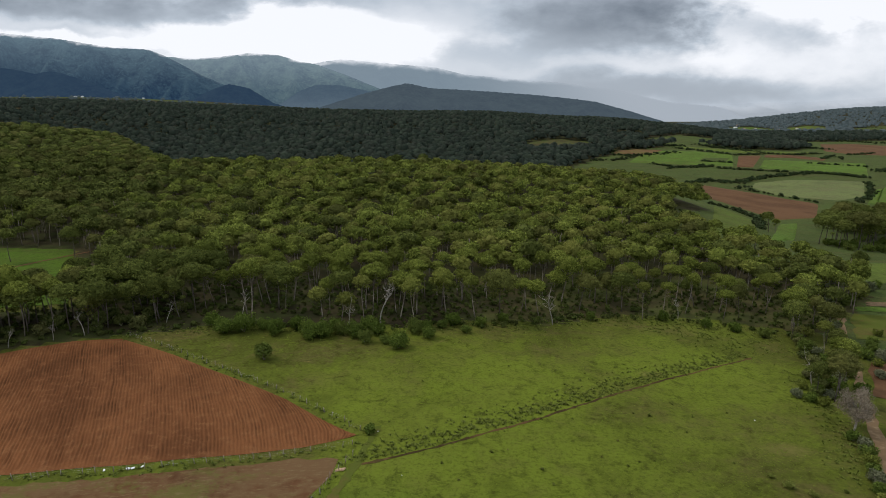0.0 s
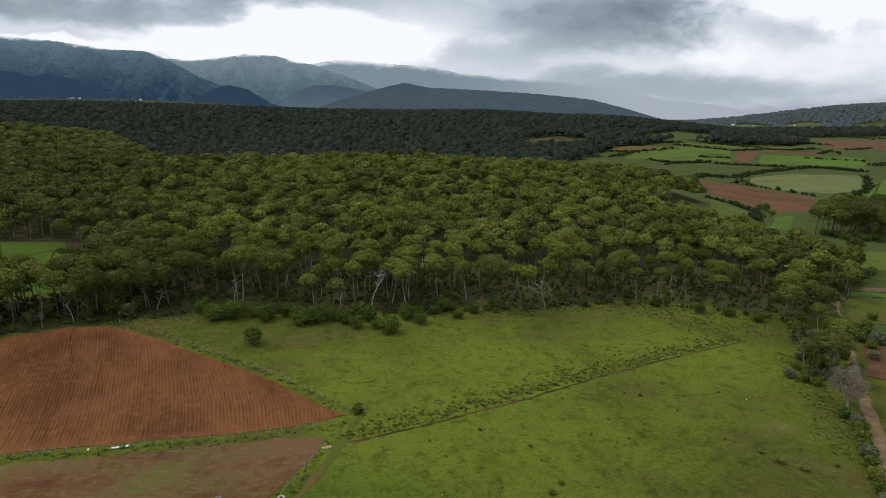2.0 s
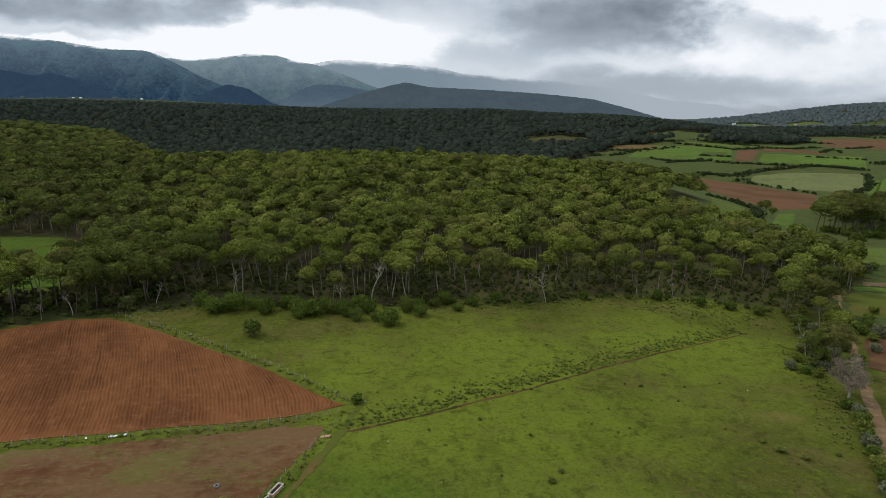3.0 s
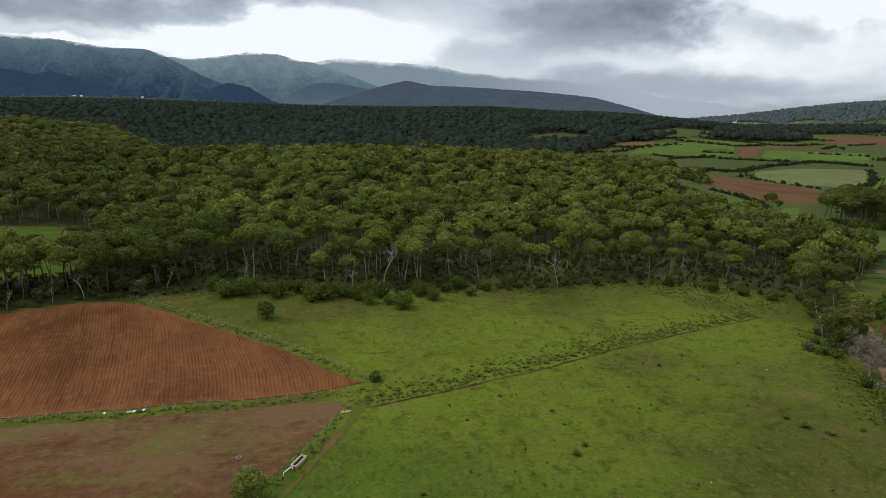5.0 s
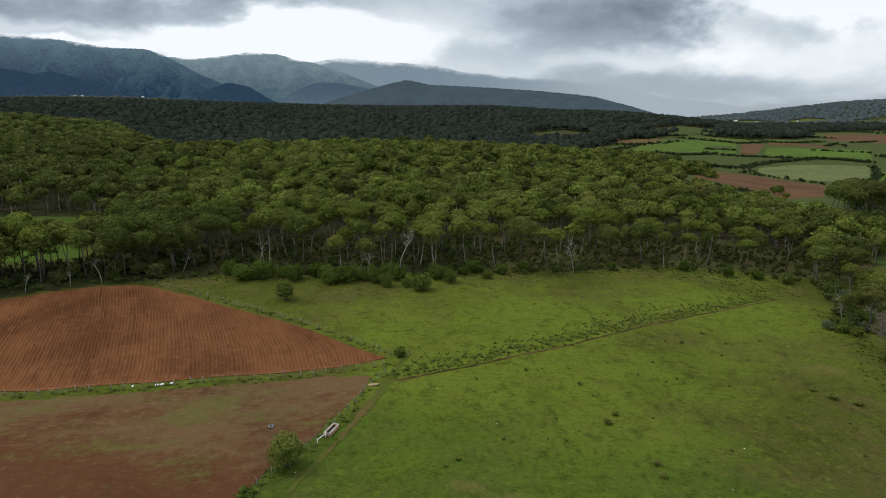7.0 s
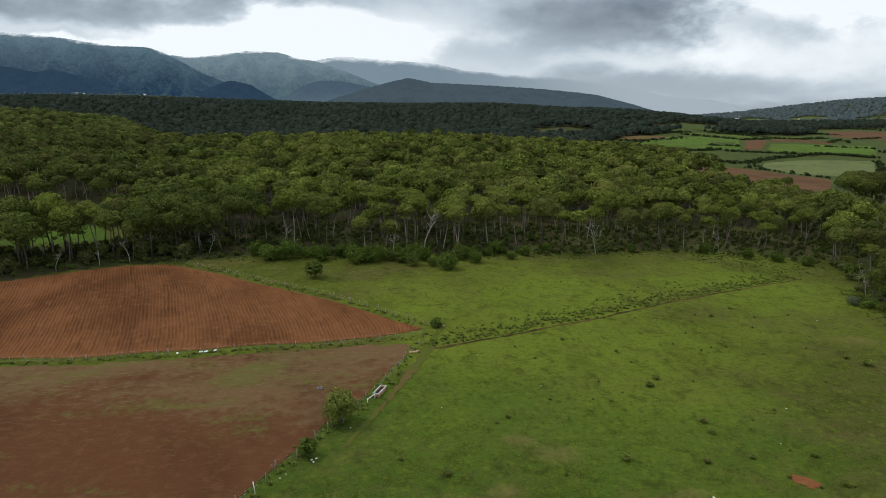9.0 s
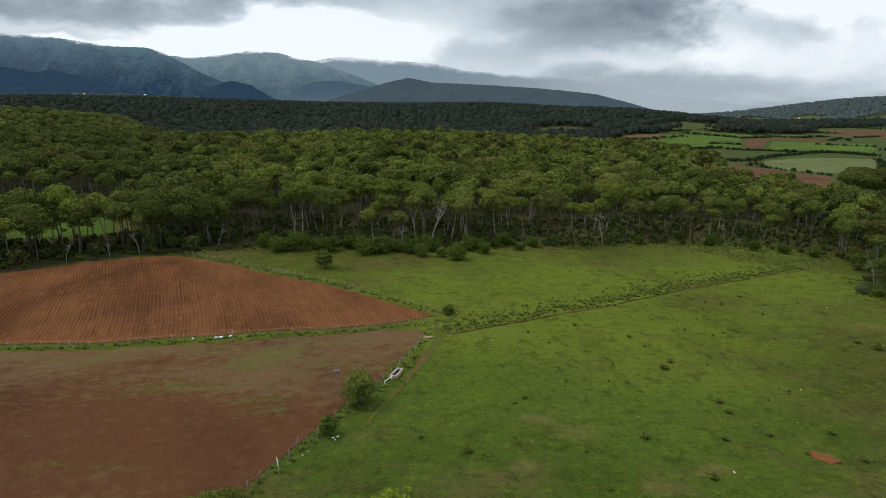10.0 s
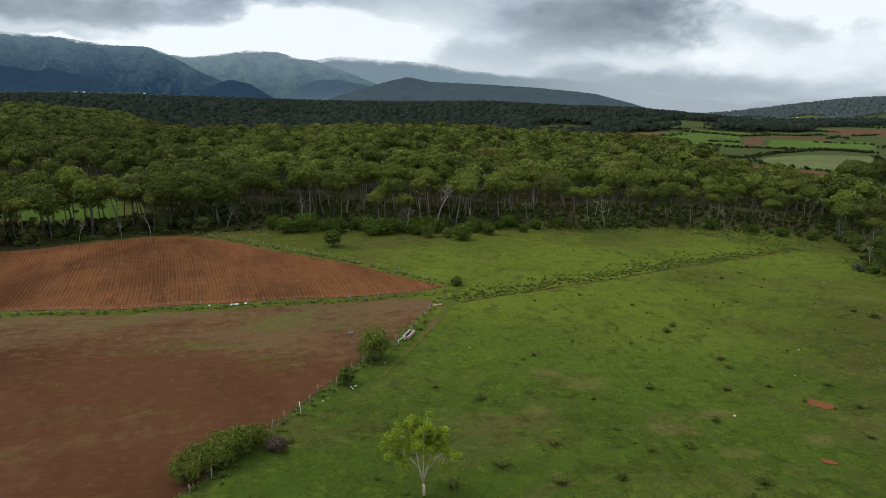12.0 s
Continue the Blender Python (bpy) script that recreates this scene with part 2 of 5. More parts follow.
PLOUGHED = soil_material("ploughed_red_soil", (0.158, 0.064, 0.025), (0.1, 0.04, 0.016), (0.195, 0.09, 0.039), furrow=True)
FALLOW = soil_material("fallow_soil", (0.088, 0.037, 0.0165), (0.062, 0.026, 0.012), (0.115, 0.056, 0.026), (0.13, 0.084, 0.04), 0.64, belt=(56, 86, 0.24))
FIELD_RED = soil_material("red_field_soil", (0.108, 0.057, 0.028), (0.08, 0.042, 0.021), (0.128, 0.072, 0.036))
DIRT = soil_material("dirt_track", (0.185, 0.125, 0.07), (0.13, 0.085, 0.045), (0.25, 0.18, 0.11))
WORN = soil_material("worn_dirt_in_grass", (0.1, 0.07, 0.024), (0.075, 0.055, 0.018), (0.125, 0.088, 0.034), (0.062, 0.088, 0.012), 0.42)
DITCH = soil_material("dark_ditch_soil", (0.085, 0.05, 0.02), (0.04, 0.027, 0.011), (0.12, 0.075, 0.032), (0.05, 0.07, 0.014), 0.62)
BARE = soil_material("bare_red_earth", (0.18, 0.068, 0.028), (0.13, 0.048, 0.02), (0.21, 0.09, 0.04), (0.07, 0.085, 0.012), 0.62)
FLOOR = soil_material("forest_floor", (0.042, 0.035, 0.017), (0.024, 0.02, 0.01), (0.058, 0.048, 0.024), (0.04, 0.05, 0.014), 0.52)

SHADY = soil_material("shady_weedy_ground", (0.058, 0.05, 0.02), (0.036, 0.031, 0.013), (0.075, 0.062, 0.027), (0.058, 0.07, 0.018), 0.5)


def leaf_material(name, dark, light, tint, joined=0, through=0.14):
    """Leaves: shade varies from leaf to leaf and, more broadly, from tree to tree (joined: trees that share one mesh)."""
    k = Nodes(name, 0.9)
    c = k.mix(k.geo.outputs["Random Per Island"], dark, light)
    if joined:
        who = k.attribute("tree")
    else:
        info = k.t.nodes.new("ShaderNodeObjectInfo")
        who = info.outputs["Random"]
    c = k.mix(k.math("MULTIPLY", k.step(who, 0.45, 1.0), 0.55), c, tint)
    c = k.mix(k.math("MULTIPLY", k.step(k.math("FRACT", k.math("MULTIPLY", who, 7.3), 0.0), 0.3, 1.0), 0.45), c, tuple(v * 0.8 for v in dark))
    c = k.mix(k.math("MULTIPLY", k.step(k.noise(0.02, 3), 0.42, 0.66), 0.35), c, dark)
    k.put(c, k.b.inputs["Base Color"])
    glow, both_sides = k.t.nodes.new("ShaderNodeBsdfTranslucent"), k.t.nodes.new("ShaderNodeMixShader")
    k.t.links.new(c, glow.inputs[0])
    both_sides.inputs[0].default_value = through
    k.t.links.new(k.b.outputs[0], both_sides.inputs[1]), k.t.links.new(glow.outputs[0], both_sides.inputs[2])
    k.t.links.new(both_sides.outputs[0], k.t.nodes["Material Output"].inputs[0])
    return k.m


PINE = leaf_material("pine_needles", (0.055, 0.073, 0.011), (0.25, 0.285, 0.054), (0.195, 0.185, 0.05))
PINE_FAR = leaf_material("pine_needles_woods", (0.05, 0.066, 0.011), (0.222, 0.258, 0.05), (0.185, 0.172, 0.048), 1)
# darker copies of the needles, with cloud shade put into the colour
PINE_FAR_SHADED = leaf_material("shaded_pine_needles_woods", (0.04, 0.052, 0.011), (0.148, 0.17, 0.04), (0.118, 0.104, 0.034), 1)
PINE_SHADED = leaf_material("shaded_pine_needles", (0.037, 0.05, 0.0105), (0.16, 0.184, 0.04), (0.125, 0.114, 0.036))
# ridge wood: cloud shade and a little haze put into the leaf colour
RIDGE_LEAF_SHADED = leaf_material("ridge_leaves_cloud_shaded", (0.017, 0.025, 0.018), (0.039, 0.051, 0.034), (0.04, 0.042, 0.032), 1, 0.1)
# far hill wood: paler and bluer, with the haze in the leaf colour
HILL_LEAF_HAZY = leaf_material("hill_leaves_haze_tinted", (0.066, 0.088, 0.09), (0.098, 0.123, 0.122), (0.098, 0.112, 0.11), 1, 0.1)
HEDGE_FAR = leaf_material("hedge_leaves_dark", (0.02, 0.035, 0.013), (0.05, 0.07, 0.026), (0.055, 0.055, 0.027), 1, 0.15)
SHRUB = leaf_material("shrub_leaves", (0.05, 0.08, 0.012), (0.125, 0.165, 0.03), (0.1, 0.115, 0.028))
BUSH = leaf_material("round_bush_leaves", (0.075, 0.098, 0.016), (0.25, 0.275, 0.06), (0.2, 0.205, 0.05))
FRESH = leaf_material("young_tree_leaves", (0.14, 0.205, 0.018), (0.35, 0.425, 0.05), (0.29, 0.335, 0.035), 0, 0.4)
UNDER = leaf_material("undergrowth_leaves", (0.034, 0.05, 0.011), (0.085, 0.108, 0.024), (0.08, 0.076, 0.026), 1)
DARK_LEAF = leaf_material("dark_broad_leaves", (0.05, 0.066, 0.018), (0.135, 0.155, 0.042), (0.14, 0.125, 0.05))
DRY = leaf_material("dry_brown_twigs", (0.06, 0.045, 0.032), (0.14, 0.105, 0.08), (0.12, 0.085, 0.06), 0, 0.05)
OLIVE = leaf_material("olive_bush_leaves", (0.07, 0.088, 0.014), (0.22, 0.24, 0.045), (0.16, 0.15, 0.045))
GREY_LEAF = leaf_material("grey_green_leaves", (0.09, 0.105, 0.05), (0.19, 0.20, 0.11), (0.16, 0.15, 0.10))
DEAD_TWIG = leaf_material("bare_grey_twigs", (0.17, 0.138, 0.098), (0.31, 0.262, 0.195), (0.24, 0.2, 0.14), 0, 0.05)
TUFT = leaf_material("weed_blades", (0.075, 0.1, 0.018), (0.2, 0.22, 0.05), (0.19, 0.165, 0.055))
BLADES = leaf_material("grass_blades", (0.085, 0.125, 0.012), (0.16, 0.21, 0.026), (0.15, 0.15, 0.04), 0, 0.4)


def plain_material(name, a, b, scale, rough=0.85, bump=0.3, metal=0.0):
    k = Nodes(name, rough)
    k.b.inputs["Metallic"].default_value = metal
    c = k.mix(k.step(k.noise(scale, 5, 0.65), 0.35, 0.7), a, b)
    c = k.mix(k.math("MULTIPLY", k.step(k.noise(scale * 7, 4, 0.7), 0.5, 0.75), 0.5), c, tuple(v * 0.55 for v in a))
    k.bump(k.noise(scale * 6, 4), bump, 0.03)
    return k.done(c)


BARK = plain_material("pine_bark", (0.12, 0.098, 0.076), (0.29, 0.25, 0.205), 0.35)
# darker copy of the bark, for the pines coloured as shaded
SHADED_BARK = plain_material("shaded_pine_bark", (0.055, 0.045, 0.036), (0.14, 0.118, 0.095), 0.35)
PALE_BARK = plain_material("pale_smooth_bark", (0.55, 0.46, 0.34), (0.68, 0.6, 0.46), 1.5)
DEAD_WOOD = plain_material("bleached_dead_wood", (0.22, 0.2, 0.165), (0.36, 0.33, 0.285), 2.0)
POST_WOOD = plain_material("weathered_post_wood", (0.17, 0.14, 0.11), (0.3, 0.26, 0.21), 3.0)
POST_WHITE = plain_material("whitewashed_post", (0.68, 0.67, 0.62), (0.8, 0.79, 0.75), 3.0)
WIRE = plain_material("galvanised_wire", (0.35, 0.35, 0.35), (0.45, 0.44, 0.42), 5.0, 0.5, 0.1, 0.8)
CONCRETE = plain_material("worn_concrete", (0.40, 0.38, 0.33), (0.55, 0.53, 0.47), 1.5)
BRICK = plain_material("weathered_brick_side", (0.36, 0.20, 0.13), (0.46, 0.30, 0.21), 3.0)
RUBBER = plain_material("sun_bleached_tyre_rubber", (0.13, 0.12, 0.11), (0.24, 0.225, 0.21), 3.0)
PLASTER = plain_material("white_plaster", (0.72, 0.71, 0.68), (0.8, 0.79, 0.76), 0.8)
ROOF = plain_material("clay_roof", (0.30, 0.15, 0.10), (0.40, 0.22, 0.15), 1.0)
TIN = plain_material("pale_sheet_roof", (0.62, 0.63, 0.64), (0.75, 0.76, 0.77), 0.8, 0.5)
SACK = plain_material("white_plastic_sack", (0.7, 0.7, 0.68), (0.82, 0.82, 0.8), 4.0, 0.6)
TIMBER = plain_material("sawn_timber", (0.36, 0.22, 0.13), (0.5, 0.35, 0.23), 3.0)
DARK_OPENING = plain_material("dark_window_glass", (0.03, 0.035, 0.04), (0.05, 0.055, 0.06), 2.0, 0.2)
LIMESTONE = plain_material("pale_stone", (0.5, 0.48, 0.44), (0.68, 0.66, 0.62), 3.0)
water = Nodes("trough_water", 0.05)
WATER = water.done((0.02, 0.03, 0.025))


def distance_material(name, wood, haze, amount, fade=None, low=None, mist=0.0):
    """A far backdrop: wooded slope with haze mixed into its surface as a glow."""
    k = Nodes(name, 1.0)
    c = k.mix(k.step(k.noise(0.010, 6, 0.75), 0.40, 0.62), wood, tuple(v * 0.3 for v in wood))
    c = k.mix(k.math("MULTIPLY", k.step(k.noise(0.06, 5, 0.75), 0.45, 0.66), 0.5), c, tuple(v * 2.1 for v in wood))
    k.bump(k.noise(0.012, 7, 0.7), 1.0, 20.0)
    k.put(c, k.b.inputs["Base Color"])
    haze_glow, both_ = k.t.nodes.new("ShaderNodeEmission"), k.t.nodes.new("ShaderNodeMixShader")
    haze_glow.inputs[0].default_value = (*haze, 1)
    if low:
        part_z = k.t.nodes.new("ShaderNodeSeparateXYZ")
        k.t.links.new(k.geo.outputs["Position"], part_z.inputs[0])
        k.put(k.mix(k.step(part_z.outputs[low[3]], low[1], low[2]), low[0], haze), haze_glow.inputs[0])
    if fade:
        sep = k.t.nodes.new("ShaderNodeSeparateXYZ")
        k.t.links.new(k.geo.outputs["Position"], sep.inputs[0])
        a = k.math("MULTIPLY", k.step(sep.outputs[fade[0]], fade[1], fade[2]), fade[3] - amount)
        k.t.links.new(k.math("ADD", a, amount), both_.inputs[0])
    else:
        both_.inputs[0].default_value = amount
    k.t.links.new(k.b.outputs[0], both_.inputs[1]), k.t.links.new(haze_glow.outputs[0], both_.inputs[2])
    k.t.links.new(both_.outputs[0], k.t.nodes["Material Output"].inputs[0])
    if mist:  # turns see-through towards the crest, in place of clinging cloud
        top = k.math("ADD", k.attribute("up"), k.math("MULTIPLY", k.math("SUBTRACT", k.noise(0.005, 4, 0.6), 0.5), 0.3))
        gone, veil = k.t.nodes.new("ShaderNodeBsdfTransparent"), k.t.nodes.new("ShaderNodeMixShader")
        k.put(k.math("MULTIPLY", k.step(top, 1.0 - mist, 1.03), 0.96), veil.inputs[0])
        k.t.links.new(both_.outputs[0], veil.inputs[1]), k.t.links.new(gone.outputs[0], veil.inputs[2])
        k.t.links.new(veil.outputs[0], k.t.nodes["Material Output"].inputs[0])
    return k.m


# ---- shapes ----
def mesh_of(name, verts, faces, material=None, soft=False):
    """A mesh from arrays of places and of faces that all have the same number of corners."""
    verts, faces = np.asarray(verts, np.float32), np.asarray(faces, np.int32)
    me = bpy.data.meshes.new(name)
    n, k = faces.shape
    me.vertices.add(len(verts)), me.vertices.foreach_set("co", verts.ravel())
    me.loops.add(n * k), me.loops.foreach_set("vertex_index", faces.ravel())
    me.polygons.add(n)
    me.polygons.foreach_set("loop_start", np.arange(0, n * k, k, dtype=np.int32))
    if soft:
        me.polygons.foreach_set("use_smooth", np.ones(n, bool))
    me.update(calc_edges=True)
    if material:
        me.materials.append(material)
    return me


def part(name, me, parent, label=""):
    ob = new(name, me)
    ob.parent = parent
    return tagged(ob, label)


def grid_faces(nu, nv, closed=False):
    """Quads of a grid of nu rows of nv places; closed: the rows are rings."""
    i, j = np.meshgrid(np.arange(nu - 1), np.arange(nv if closed else nv - 1), indexing="ij")
    i, j = i.ravel(), j.ravel()
    j2 = (j + 1) % nv
    return np.stack([i * nv + j, i * nv + j2, (i + 1) * nv + j2, (i + 1) * nv + j], 1)


def join(pieces):
    """Several (verts, faces) as one."""
    vs, fs, at = [], [], 0
    for v, f in pieces:
        vs.append(np.asarray(v, float)), fs.append(np.asarray(f) + at)
        at += len(v)
    return np.concatenate(vs), np.concatenate(fs)


def tube(points, radii, sides=6):
    """A round limb along points, as quads, with a pinched end."""
    points = np.asarray(points, float)
    rings = []
    for i, p in enumerate(points):
        d = points[min(i + 1, len(points) - 1)] - points[max(i - 1, 0)]
        d = d / np.linalg.norm(d)
        a = np.cross(d, (0.31, 0.95, 0.05) if abs(d[2]) > 0.8 else (0, 0, 1))
        a = a / np.linalg.norm(a)
        b = np.cross(d, a)
        w = np.arange(sides) * 2 * np.pi / sides
        rings.append(p + radii[i] * (np.cos(w)[:, None] * a + np.sin(w)[:, None] * b))
    rings.append(np.repeat(points[-1:], sides, 0))
    rings.insert(0, np.repeat(points[:1], sides, 0))
    return np.concatenate(rings), grid_faces(len(rings), sides, True)


def block(sx, sy, sz, cx=0, cy=0, cz=0, bevel=0.0):
    """A box with bevelled edges, as a mesh of quads and triangles made even: returned as (verts, quads)."""
    bm = bmesh.new()
    bmesh.ops.create_cube(bm, size=1)
    bmesh.ops.scale(bm, vec=(sx, sy, sz), verts=bm.verts)
    if bevel:
        bmesh.ops.bevel(bm, geom=bm.edges[:], offset=bevel, segments=1, affect="EDGES")
    bmesh.ops.triangulate(bm, faces=bm.faces)
    bm.verts.index_update()
    v = np.array([p.co[:] for p in bm.verts]) + (cx, cy, cz)
    f = np.array([[p.index for p in q.verts] for q in bm.faces])
    bm.free()
    return v, f


def leaves(rng, lobes, n, size, up=0.3, shell=0.82, long=1.35, out=1.06, tilt=0.27):
    """Small leaf sprays over the outsides of rounded lobes (x, y, z, rx, ry, rz): loose triangles, facing outwards more or less."""
    lobes = np.asarray(lobes, float)
    w = lobes[:, 3] * lobes[:, 4]
    pick = rng.choice(len(lobes), n, p=w / w.sum())
    d = rng.normal(size=(n, 3))
    d[:, 2] += up * 2
    d /= np.linalg.norm(d, axis=1)[:, None]
    c = lobes[pick, :3] + lobes[pick, 3:] * d * rng.uniform(shell, out, (n, 1))
    nrm = d / lobes[pick, 3:]
    nrm = nrm / np.linalg.norm(nrm, axis=1)[:, None] + rng.normal(size=(n, 3)) * tilt
    nrm /= np.linalg.norm(nrm, axis=1)[:, None]
    a = np.cross(nrm, rng.normal(size=(n, 3)))
    a /= np.linalg.norm(a, axis=1)[:, None] + 1e-9
    b = np.cross(nrm, a)
    s = size * rng.uniform(0.6, 1.3, (n, 1))
    v = np.stack([c + a * s * long, c - a * s * 0.6 + b * s * 0.75, c - a * s * 0.6 - b * s * 0.75], 1)
    return v.reshape(-1, 3), np.arange(3 * n).reshape(-1, 3)


def inside(poly, x, y):
    """Which places lie inside a closed outline."""
    hit = np.zeros(np.shape(x), bool)
    for (x1, y1), (x2, y2) in zip(poly, poly[1:] + poly[:1]):
        if y1 != y2:
            hit ^= ((y1 > y) != (y2 > y)) & (x < (x2 - x1) * (y - y1) / (y2 - y1) + x1)
    return hit


def along(points, n):
    """n places at even steps along a line of points."""
    p = np.asarray(points, float)
    s = np.concatenate([[0], np.cumsum(np.linalg.norm(np.diff(p, axis=0), axis=1))])
    t = np.linspace(0, s[-1], n)
    return np.stack([np.interp(t, s, p[:, 0]), np.interp(t, s, p[:, 1])], 1)


def field(name, edge_a, edge_b, material, label, nu=30, nv=14, lift=0.12, ragged=0.0, category="field"):
    """A sheet laid over the land between two edges."""
    a, b = along(edge_a, nu), along(edge_b, nu)
    k = np.linspace(0, 1, nv)
    rng = np.random.default_rng(len(name) * 7 + nu)
    if ragged:
        a, b = a + rng.normal(size=a.shape) * ragged, b + rng.normal(size=b.shape) * ragged
    p = a[:, None] * (1 - k[None, :, None]) + b[:, None] * k[None, :, None]
    x, y = p[..., 0].ravel(), p[..., 1].ravel()
    z = np.full((nu, nv), lift)
    if lift > 0.3:
        z[0] = z[-1] = z[:, 0] = z[:, -1] = -0.6
        z[1:-1, 1] = z[1:-1, -2] = 0.5 * lift
    v = np.stack([x, y, height(x, y) + z.ravel()], 1)
    f = grid_faces(nu, nv)
    up = np.cross(v[f[len(f) // 2, 1]] - v[f[len(f) // 2, 0]], v[f[len(f) // 2, 2]] - v[f[len(f) // 2, 0]])[2]
    ob = new(name, mesh_of(name, v, f if up > 0 else f[:, ::-1], material, True))
    return tagged(ob, label, category, kind="structure")


# ---- the land ----
def smooth(v, a, b):
    """0 below a, 1 above b, with a soft step between."""
    k = np.clip((v - a) / (b - a), 0.0, 1.0)
    return k * k * (3 - 2 * k)


def bump(x, y, cx, cy, sx, sy):
    return np.exp(-((x - cx) / sx) ** 2 - ((y - cy) / sy) ** 2)


def crest_at(x):
    """How far off the top of the pine-covered rise lies."""
    return 470 + 230 * smooth(-x, 215, 420)


def height(x, y):
    """The lie of the land: pasture, wooded rise, valley, dark wooded ridge behind."""
    x, y = np.asarray(x, float), np.asarray(y, float)
    s = x / (1 + np.exp(-np.clip(x / 12.0, -40, 40)))
    s = 190 * np.tanh(s / 190)
    left = 260 * np.tanh((s - np.minimum(x, 260)) / 260)
    z = -2.6 - (0.015 + 0.0003 * np.clip(y, 0, 170)) * s + 0.01 * left
    crest = crest_at(x)
    z = z + 6.5 * smooth(y, 250, 470) + 22 * smooth(-x, 270, 540) * smooth(y, 430, 690)
    z = z - 4 * bump(x, y, -215, 400, 70, 90)
    valley = np.maximum(smooth(x, 130, 300) * smooth(y, 230, 420), smooth(y, crest + 10, crest + 170))
    z = z * (1 - valley) - 35 * valley
    far = smooth(y, crest + 140, 1850)
    rise = 75 + 33 * smooth(-x, 60, 1300) - 16 * smooth(x, 100, 420) - 46 * smooth(x, 420, 1000)
    z = z + rise * far + 26 * smooth(-x, 300, 1500) * smooth(y, 1850, 2350)
    z = z + 85 * bump(x, y, 2050, 2750, 620, 500)
    near = np.clip(1 - y / 260.0, 0, 1)
    return z + near * 0.25 * np.sin(x * 0.11 + 1.3) * np.sin(y * 0.083) + near * 0.12 * np.sin(x * 0.31 + y * 0.17)


# outlines on the plan, in metres
FRONT = [(-300, 118), (-200, 112), (-126, 134), (-107, 150), (-79, 159), (-61, 168), (-38, 164), (-13, 158), (3, 163), (20, 168), (31, 165), (60, 181), (87, 180), (112, 172)]
RIGHT = [(170, 114), (190, 140), (215, 164), (240, 166), (262, 150), (290, 132), (340, 136), (380, 150), (430, 190), (480, 222), (520, 215), (560, 175), (600, 100), (700, 60)]
CLEARING = [(-215, 255), (-158, 252), (-112, 188), (-116, 172), (-146, 163), (-225, 195)]


